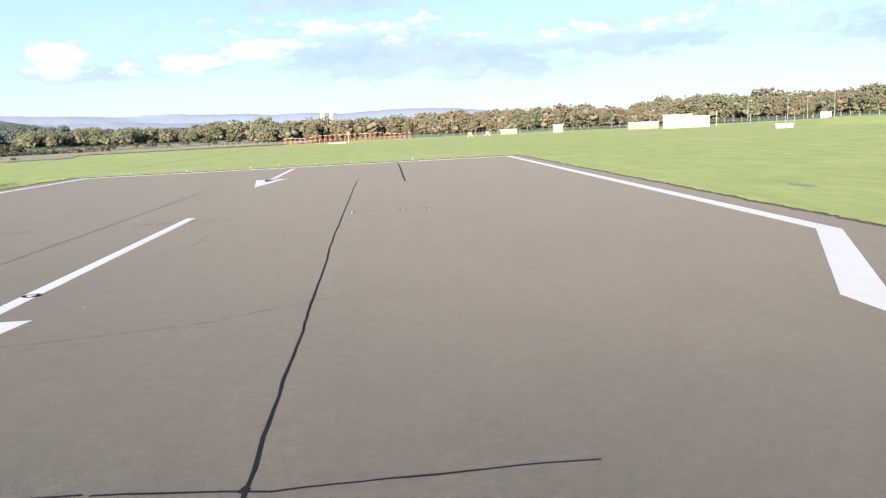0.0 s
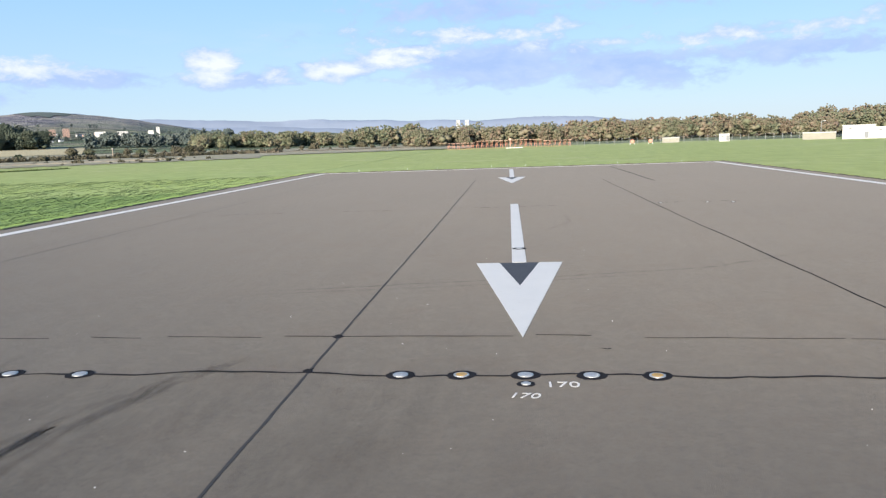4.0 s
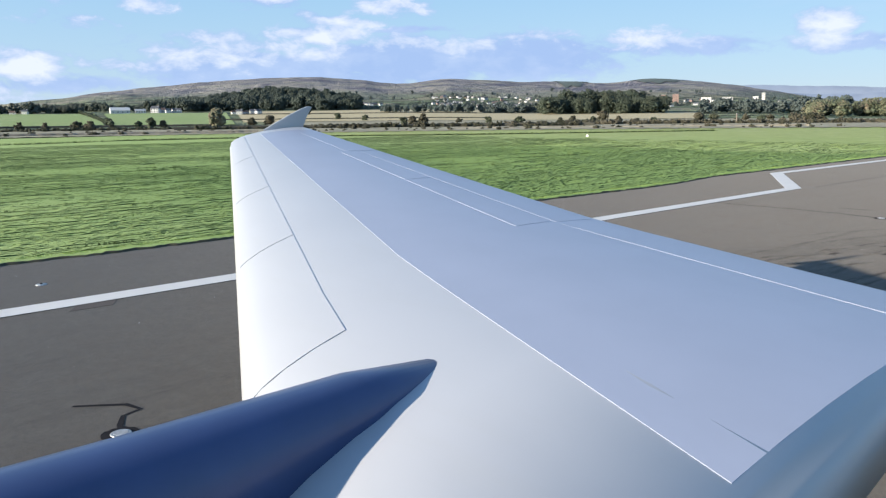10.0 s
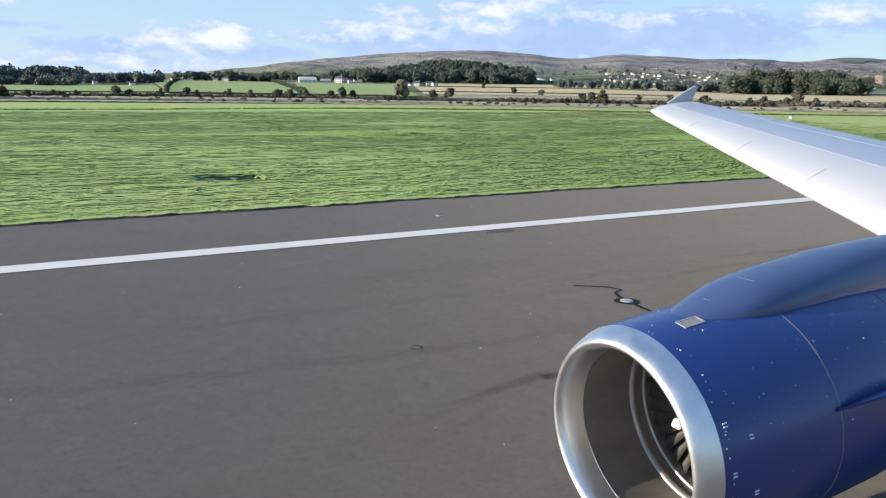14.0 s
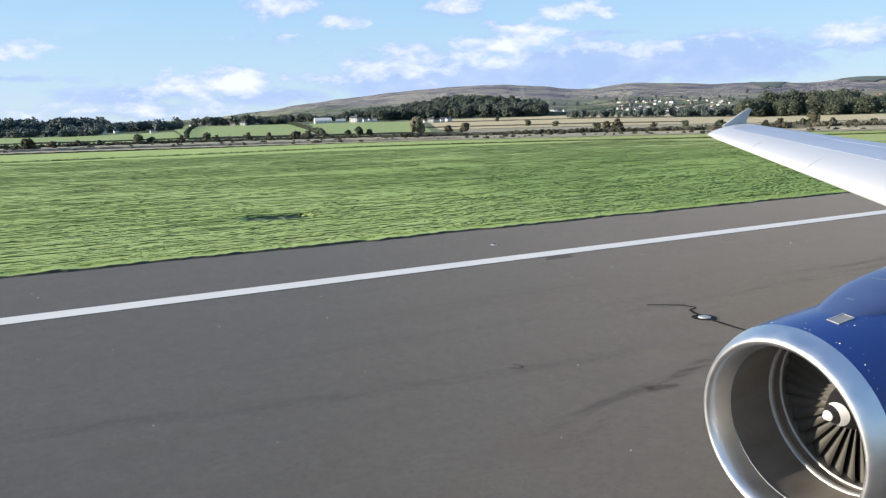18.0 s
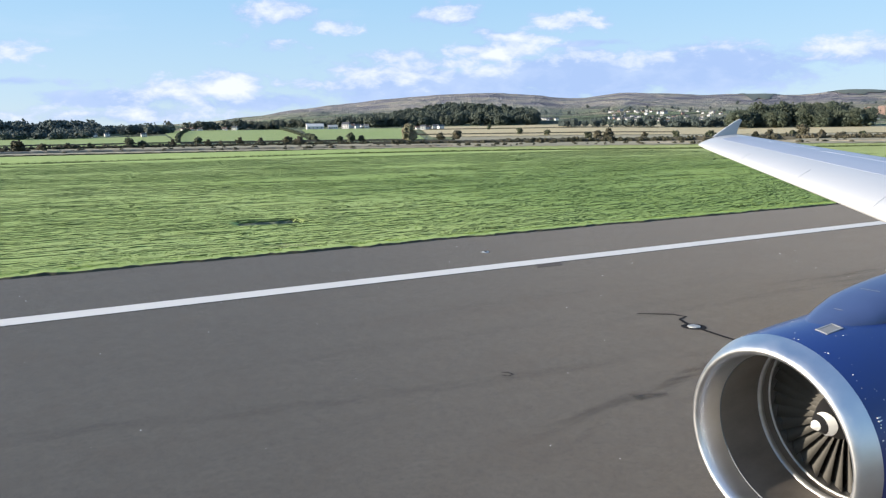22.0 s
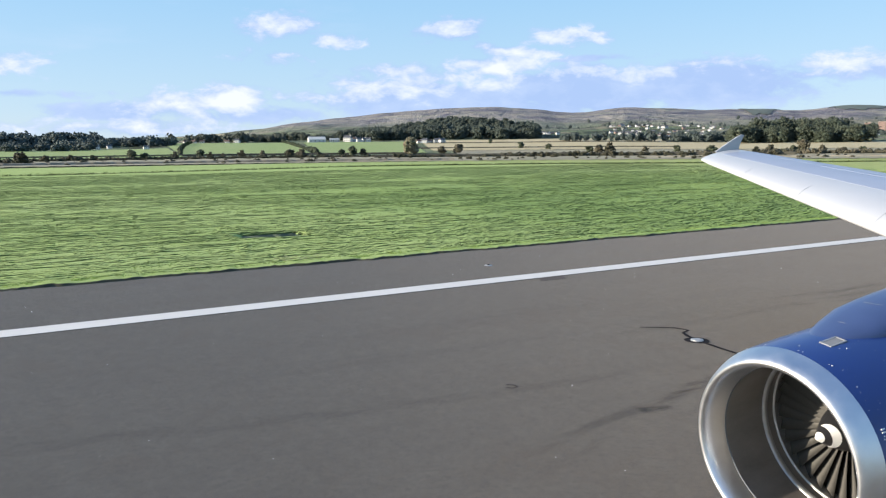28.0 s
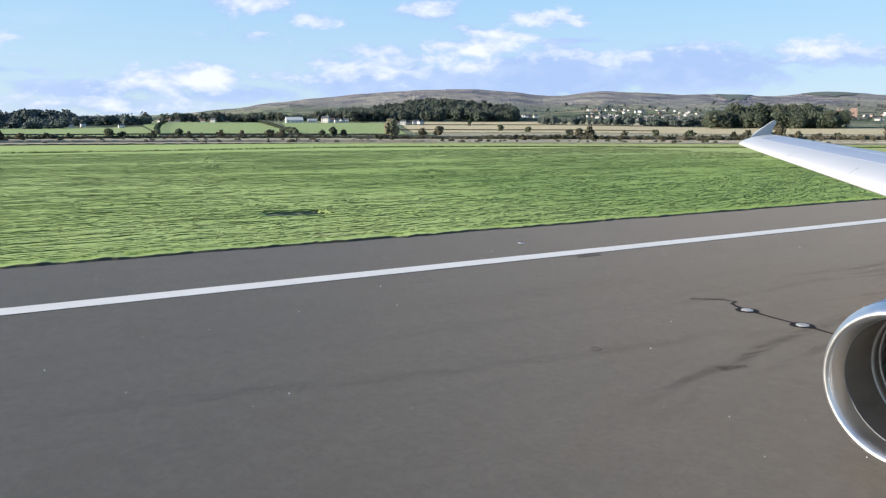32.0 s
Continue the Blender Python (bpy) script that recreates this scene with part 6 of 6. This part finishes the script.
def wing_section(x, le_y, le_z, te_y, te_z, thick, camber=0.02, k=18):
    """Closed outline of the wing at the station x, from the trailing edge over the top to the nose and back below."""
    c = te_y - le_y
    top, low = [], []
    for i in range(k + 1):
        s = 0.5 * (1 - math.cos(math.pi * i / k))
        t = 5 * thick * (0.2969 * math.sqrt(s) - 0.126 * s - 0.3516 * s * s + 0.2843 * s ** 3 - 0.1015 * s ** 4) * c
        cam_z = camber * c * 4 * s * (1 - s)
        y, z = le_y + s * c, le_z + s * (te_z - le_z)
        top.append((x, y, z + cam_z + t))
        low.append((x, y, z + cam_z - t))
    return list(reversed(top)) + low[1:]


def wing_station(x):
    """Leading and trailing edge at the station x: y, z, y, z, thickness."""
    s = (-x - 2.4) / 13.0
    le = (16.77 - 0.50 * (15.4 + x), 4.045 - 0.152 * (15.4 + x))
    te_y = 18.45 - 0.20 * (15.4 + x) if x < -6.2 else 16.6
    te_z = 4.30 - 0.112 * (15.4 + x)
    return le[0], le[1], te_y, te_z, 0.125 - 0.03 * s


def loft(sections, mat, name, parent, label=""):
    k = len(sections[0])
    v = [p for s in sections for p in s]
    f = []
    for i in range(len(sections) - 1):
        for j in range(k):
            a, b = i * k + j, i * k + (j + 1) % k
            f.append((a, b, b + k, a + k))
    f.append(tuple(reversed(range(k))))
    f.append(tuple(range((len(sections) - 1) * k, len(sections) * k)))
    bm = bmesh.new()
    vs = [bm.verts.new(p) for p in v]
    for q in f:
        bm.faces.new([vs[i] for i in q])
    bmesh.ops.recalc_face_normals(bm, faces=bm.faces)
    ob = part(name, bm, mat, parent, label, True)
    return ob


def build_wing(plane):
    xs = [-2.4, -4.0, -5.4, -6.2, -7.5, -9.0, -10.5, -12.0, -13.5, -14.6, -15.2, -15.42]
    secs = []
    for x in xs:
        ly, lz, ty, tz, th = wing_station(x)
        if x < -15.0:
            ly += 0.25 * ((-15.0 - x) / 0.42) ** 2
            th *= 0.8 if x > -15.3 else 0.5
        secs.append(wing_section(x, ly, lz, ty, tz, th))
    wing = loft(secs, M["wing"], "wing", plane)
    # grey upper panel behind the slats, flaps and ailerons as lifted plates
    def skin(name, x0, x1, s0, s1, mat, lift=0.006, label=""):
        v, f = [], []
        n, m = 16, 8
        for i in range(n + 1):
            x = x0 + (x1 - x0) * i / n
            ly, lz, ty, tz, th = wing_station(x)
            c = ty - ly
            for j in range(m + 1):
                s = s0 + (s1 - s0) * j / m
                t = 5 * th * (0.2969 * math.sqrt(s) - 0.126 * s - 0.3516 * s * s + 0.2843 * s ** 3 - 0.1015 * s ** 4) * c
                v.append((x, ly + s * c, lz + s * (tz - lz) + 0.02 * c * 4 * s * (1 - s) + t + lift))
        for i in range(n):
            for j in range(m):
                a = i * (m + 1) + j
                f.append((a, a + 1, a + m + 2, a + m + 1))
        k = len(v)
        v += [(x, y, z - lift - 0.004) for x, y, z in v] + v[:k]
        rim = [i * (m + 1) for i in range(n + 1)] + [n * (m + 1) + j for j in range(1, m + 1)] + [i * (m + 1) + m for i in range(n - 1, -1, -1)] + [j for j in range(m - 1, 0, -1)]
        f += [(a + 2 * k, b + 2 * k, b + k, a + k) for a, b in zip(rim, rim[1:] + rim[:1])]
        me = mesh(name, v, f, mat, False)
        for p in me.polygons[:n * m]:
            p.use_smooth = True
        put(name, me, wing, label)
    skin("upper_panel", -2.5, -14.75, 0.36, 0.999, M["wing_grey"], 0.002, "grey upper wing panel")
    for a, b in ((-6.3, -9.0), (-9.05, -11.6)):
        skin("spoiler", a, b, 0.71, 0.84, M["wing_grey"], 0.005)
    for a, b in ((-2.5, -6.15), (-6.25, -11.6)):
        skin("flap", a, b, 0.845, 0.985, M["wing_grey"], 0.0045)
    skin("aileron", -11.7, -14.3, 0.76, 0.985, M["wing_grey"], 0.0045)
    for a, b in ((-5.4, -7.9), (-7.92, -10.3), (-10.32, -12.7), (-12.72, -14.9)):
        skin("slat", a, b, 0.012, 0.17, M["wing"], 0.005)
    # tip fence, swept up and slightly down
    def fence_plate(pts, name):
        v = [(-15.44 - 0.03 * (z - 4.2), y, z) for y, z in pts] + [(-15.40 - 0.03 * (z - 4.2), y, z) for y, z in pts]
        k = len(pts)
        bm = bmesh.new()
        vs = [bm.verts.new(p) for p in v]
        bm.faces.new(vs[:k])
        bm.faces.new(list(reversed(vs[k:])))
        for i in range(k):
            bm.faces.new((vs[i], vs[k + i], vs[k + (i + 1) % k], vs[(i + 1) % k]))
        bmesh.ops.recalc_face_normals(bm, faces=bm.faces)
        part(name, bm, M["wing"], wing)
    fence_plate([(17.55, 4.24), (17.8, 4.36), (18.15, 4.53), (18.5, 4.68), (18.66, 4.73), (18.75, 4.71), (18.60, 4.50), (18.48, 4.24), (18.72, 3.95), (18.5, 3.90), (18.0, 4.05)], "tip_fence")


def build_engine(plane):
    E = ENGINE
    tilt = Matrix.Translation(E) @ pose(0, 0, 0, 3.5, 0, -1.5)

    def turned(name, prof, mat, parent, label="", seg=96):
        v, f = lathe(prof, seg)
        me = mesh(name, v, [tuple(reversed(q)) for q in f], mat, True)
        return put(name, me, parent, label, tilt if parent is plane else None)

    cowl = turned("engine_cowl", [(0.21, 1.015), (0.35, 1.028), (0.7, 1.046), (1.2, 1.060), (1.8, 1.064), (2.5, 1.048), (3.2, 0.99), (3.9, 0.90), (4.3, 0.84), (4.3, 0.78), (3.0, 0.80)], M["cowl"], plane, "glossy dark blue engine cowl")
    lip = [(0.285, 0.808), (0.24, 0.810), (0.17, 0.819), (0.10, 0.833), (0.045, 0.852), (0.012, 0.874), (0.0, 0.893), (0.006, 0.913), (0.030, 0.938), (0.075, 0.964), (0.135, 0.990), (0.211, 1.0165)]
    turned("inlet_lip", lip, M["lip"], cowl, "polished bare metal inlet lip")
    turned("lip_joint", [(0.296, 0.809), (0.296, 0.802), (0.284, 0.802), (0.284, 0.8075)], M["door_grey"], cowl, "dark joint behind the inlet lip")
    turned("inlet_duct", [(0.93, 0.862), (0.80, 0.858), (0.62, 0.846), (0.45, 0.828), (0.294, 0.808)], M["duct"], cowl, "worn beige inlet duct")
    turned("fan_case_ring", [(1.00, 0.872), (0.985, 0.846), (0.955, 0.840), (0.925, 0.845), (0.918, 0.862)], M["steel"], cowl, "dull steel ring at the end of the duct")
    turned("abradable_band", [(1.10, 0.866), (0.998, 0.868)], M["duct"], cowl)
    turned("fan_track_ring", [(1.34, 0.858), (1.13, 0.860), (1.118, 0.847), (1.102, 0.847), (1.095, 0.866)], M["steel"], cowl, "thin bright ring before the fan")
    turned("fan_back", [(1.36, 0.02), (1.33, 0.858)], M["blade_metal"], cowl)
    turned("exhaust_nozzle", [(3.9, 0.60), (4.6, 0.52), (5.1, 0.42), (5.1, 0.38), (4.0, 0.40)], M["steel"], cowl)
    turned("exhaust_cone", [(4.2, 0.30), (5.0, 0.26), (5.6, 0.03)], M["steel"], cowl)
    turned("spinner", [(0.668, 0.004), (0.700, 0.034), (0.780, 0.088), (0.890, 0.150), (1.010, 0.208), (1.130, 0.248), (1.240, 0.262)], M["spinner"], cowl, "black fan spinner", 40)
    turned("spinner_tip", [(0.659, 0.002), (0.676, 0.024), (0.712, 0.046), (0.722, 0.0535)], M["white_paint"], cowl, "white spinner tip", 30)

    def spinner_y(r):
        pts = ((0.034, 0.700), (0.088, 0.780), (0.150, 0.890), (0.208, 1.010), (0.248, 1.130), (0.262, 1.240))
        for (r0, y0), (r1, y1) in zip(pts, pts[1:]):
            if r <= r1:
                return y0 + (y1 - y0) * (r - r0) / (r1 - r0)
        return 1.24

    # white comma painted on the spinner, broad in the middle and thin at its ends
    v, f = [], []
    for i in range(37):
        a = radians(-25 + 215 * i / 36)
        w = 0.046 * math.sin(math.pi * (i + 0.7) / 38) ** 0.8
        mid = 0.098 + 0.0008 * i
        for q in (-0.5, 0.0, 0.5):
            r = mid + q * w
            v.append(((r + 0.004) * math.sin(a), spinner_y(r) - 0.004, (r + 0.004) * math.cos(a)))
        if i:
            b = 3 * (i - 1)
            f += [(b, b + 1, b + 4, b + 3), (b + 1, b + 2, b + 5, b + 4)]
    put("spinner_spiral", mesh("spinner_spiral", v, f, M["white_paint"], True), cowl, "white spiral mark on the spinner")
    # fan blades
    bv, bf = [], []
    for i in range(9):
        s = i / 8
        r = 0.24 + s * 0.612
        half, tw = 0.12 + 0.055 * s, radians(25 + 33 * s)
        for q, th in ((-1, 0.0), (0, 0.010), (1, 0.0), (0, -0.010)):
            bv.append((q * half * math.sin(tw) + th * math.cos(tw), 1.24 + q * half * math.cos(tw) * 0.8 - th * math.sin(tw), r))
        if i:
            a, b = 4 * (i - 1), 4 * i
            bf += [(a + j, a + (j + 1) % 4, b + (j + 1) % 4, b + j) for j in range(4)]
    bme = mesh("fan_blade", bv, bf, M["blade_metal"], True)
    for i in range(36):
        put("fan_blade", bme, cowl, "", pose(0, 0, 0, 0, 360 * i / 36, 0))
    # a flush intake on the cowl's shoulder: pale frame, sunk opening
    a = radians(8.5)
    vent = Matrix.Translation((1.046 * math.sin(a), 0.68, 1.046 * math.cos(a))) @ Euler((radians(3.5), a, 0)).to_matrix().to_4x4()
    for lo, hi in (((-0.065, -0.12, -0.03), (-0.045, 0.12, 0.006)), ((0.045, -0.12, -0.03), (0.065, 0.12, 0.006)), ((-0.045, -0.12, -0.03), (0.045, -0.10, 0.006)), ((-0.045, 0.10, -0.03), (0.045, 0.12, 0.006))):
        bm = box(lo, hi, 0.003)
        bmesh.ops.transform(bm, matrix=vent, verts=bm.verts)
        part("vent_frame", bm, M["vent_metal"], cowl, "pale metal rim of the cowl intake")
    bm = box((-0.046, -0.101, -0.02), (0.046, 0.101, 0.002))
    bmesh.ops.transform(bm, matrix=vent, verts=bm.verts)
    part("vent_opening", bm, M["vent_floor"], cowl, "sloping grey floor of the cowl intake")
    # rivets and paint chips along the joint behind the lip
    rng = random.Random(12)
    dot = bpy.data.meshes.new("rivet")
    bm = bmesh.new()
    bmesh.ops.create_cone(bm, cap_ends=True, segments=8, radius1=0.0075, radius2=0.0055, depth=0.004)
    bm.to_mesh(dot)
    bm.free()
    dot.materials.append(M["white_paint"])
    for i in range(64):
        deg = rng.uniform(-70, 125)
        y = 0.25 + 0.05 * abs(rng.gauss(0, 1)) if i < 34 else rng.uniform(0.3, 2.4)
        r = 1.019 + 0.047 * (1 - math.exp(-(y - 0.21) / 0.55))
        g = radians(deg)
        at = Matrix.Translation((r * math.sin(g), y, r * math.cos(g))) @ Euler((0, g, 0)).to_matrix().to_4x4()
        put("rivet", dot, cowl, "", at @ Matrix.Scale(rng.uniform(0.45, 1.1), 4))
    # paired latch marks
    for deg, y in ((62, 0.30), (70, 0.52), (84, 0.31), (96, 0.55)):
        g = radians(deg)
        r = 1.019 + 0.047 * (1 - math.exp(-(y - 0.21) / 0.55))
        at = Matrix.Translation((r * math.sin(g), y, r * math.cos(g))) @ Euler((0, g, 0)).to_matrix().to_4x4()
        for d in (-0.014, 0.014):
            bm = box((d - 0.005, -0.022, -0.004), (d + 0.005, 0.022, 0.004))
            bmesh.ops.transform(bm, matrix=at, verts=bm.verts)
            part("latch_mark", bm, M["white_paint"], cowl)
    # seams round the cowl
    for y, r in ((1.55, 1.0615), (2.9, 1.018)):
        turned("cowl_seam", [(y, r), (y + 0.003, r + 0.0025), (y + 0.009, r + 0.0025), (y + 0.012, r)], M["vent_floor"], cowl)
    # strake on the inboard side
    st = [(1.02, 1.5, 0.35), (1.22, 2.1, 0.46), (1.22, 2.55, 0.48), (0.98, 2.65, 0.38)]
    v = [(x, y, z) for x, y, z in st] + [(x, y + 0.0, z - 0.025) for x, y, z in st]
    put("strake", mesh("strake", v, [(0, 1, 2, 3), (7, 6, 5, 4), (0, 4, 5, 1), (1, 5, 6, 2), (2, 6, 7, 3), (3, 7, 4, 0)], M["cowl"]), cowl)
    # pylon: a smooth fairing that swells out of the cowl's top and runs back to the wing
    secs = []
    for y, w, z0, z1 in PYLON:
        sec = []
        for i in range(28):
            a = 2 * math.pi * i / 28
            cx, cz = math.cos(a), math.sin(a)
            sec.append((E.x + w * math.copysign(abs(cx) ** 0.8, cx), y, (z0 + z1) / 2 + (z1 - z0) / 2 * math.copysign(abs(cz) ** 0.8, cz)))
        secs.append(sec)
    pylon = loft(secs, M["pylon"], "pylon", plane, "smooth grey-blue pylon fairing between engine and wing")
    # pale seam over the fairing's nose
    for y in (6.95, 7.45):
        (y0, w0, a0, b0), (y1, w1, a1, b1) = [(p, q) for p, q in zip(PYLON, PYLON[1:]) if p[0] <= y < q[0]][0]
        t = (y - y0) / (y1 - y0)
        w, z0, z1 = w0 + (w1 - w0) * t, a0 + (a1 - a0) * t, b0 + (b1 - b0) * t
        v, f = [], []
        for i in range(15):
            a = radians(15 + 150 * i / 14)
            cx, cz = math.cos(a), math.sin(a)
            p = (E.x + (w + 0.003) * math.copysign(abs(cx) ** 0.8, cx), (z0 + z1) / 2 + (z1 - z0 + 0.006) / 2 * abs(cz) ** 0.8)
            slope = 0.10 * abs(cx)
            v += [(p[0], y + slope, p[1]), (p[0], y + slope + 0.012, p[1] + 0.002)]
            if i:
                f.append((2 * i - 2, 2 * i, 2 * i + 1, 2 * i - 1))
        put("fairing_seam", mesh("fairing_seam", v, f, M["vent_metal"], True), pylon, "thin pale seam over the fairing")
    return cowl


def build_gear(plane):
    x, y = -3.0, 13.0
    bm = rod((x, y, 0.55), (x, y, 2.5), 0.13, 0.15, 14)
    leg = part("main_leg", bm, M["steel"], plane, "steel main undercarriage leg", True)
    part("drag_strut", rod((x, y, 1.3), (x + 0.1, y + 1.3, 2.6), 0.07, 0.07, 10), M["steel"], leg)
    part("axle", rod((x - 0.55, y, 0.56), (x + 0.55, y, 0.56), 0.08, 0.08, 10), M["steel"], leg)
    for dx in (-0.42, 0.42):
        prof = [(-0.19, 0.26), (-0.20, 0.40), (-0.17, 0.51), (-0.09, 0.555), (0.09, 0.555), (0.17, 0.51), (0.20, 0.40), (0.19, 0.26)]
        v, f = lathe(prof, 36)
        me = mesh("tyre", [(a + x + dx, -b + y, c + 0.583) for b, a, c in v], f, M["tyre_rubber"], True)
        put("tyre", me, leg)
        v, f = lathe([(-0.14, 0.0), (-0.15, 0.2), (-0.19, 0.262), (0.19, 0.262), (0.15, 0.2), (0.14, 0.0)], 24)
        put("wheel_hub", mesh("wheel_hub", [(a + x + dx, -b + y, c + 0.583) for b, a, c in v], f, M["steel"], True), leg)


plane = thing("airliner_wing_and_engine", "white airliner wing with blue engine standing on the runway", "aircraft")
build_wing(plane)
build_engine(plane)
build_gear(plane)
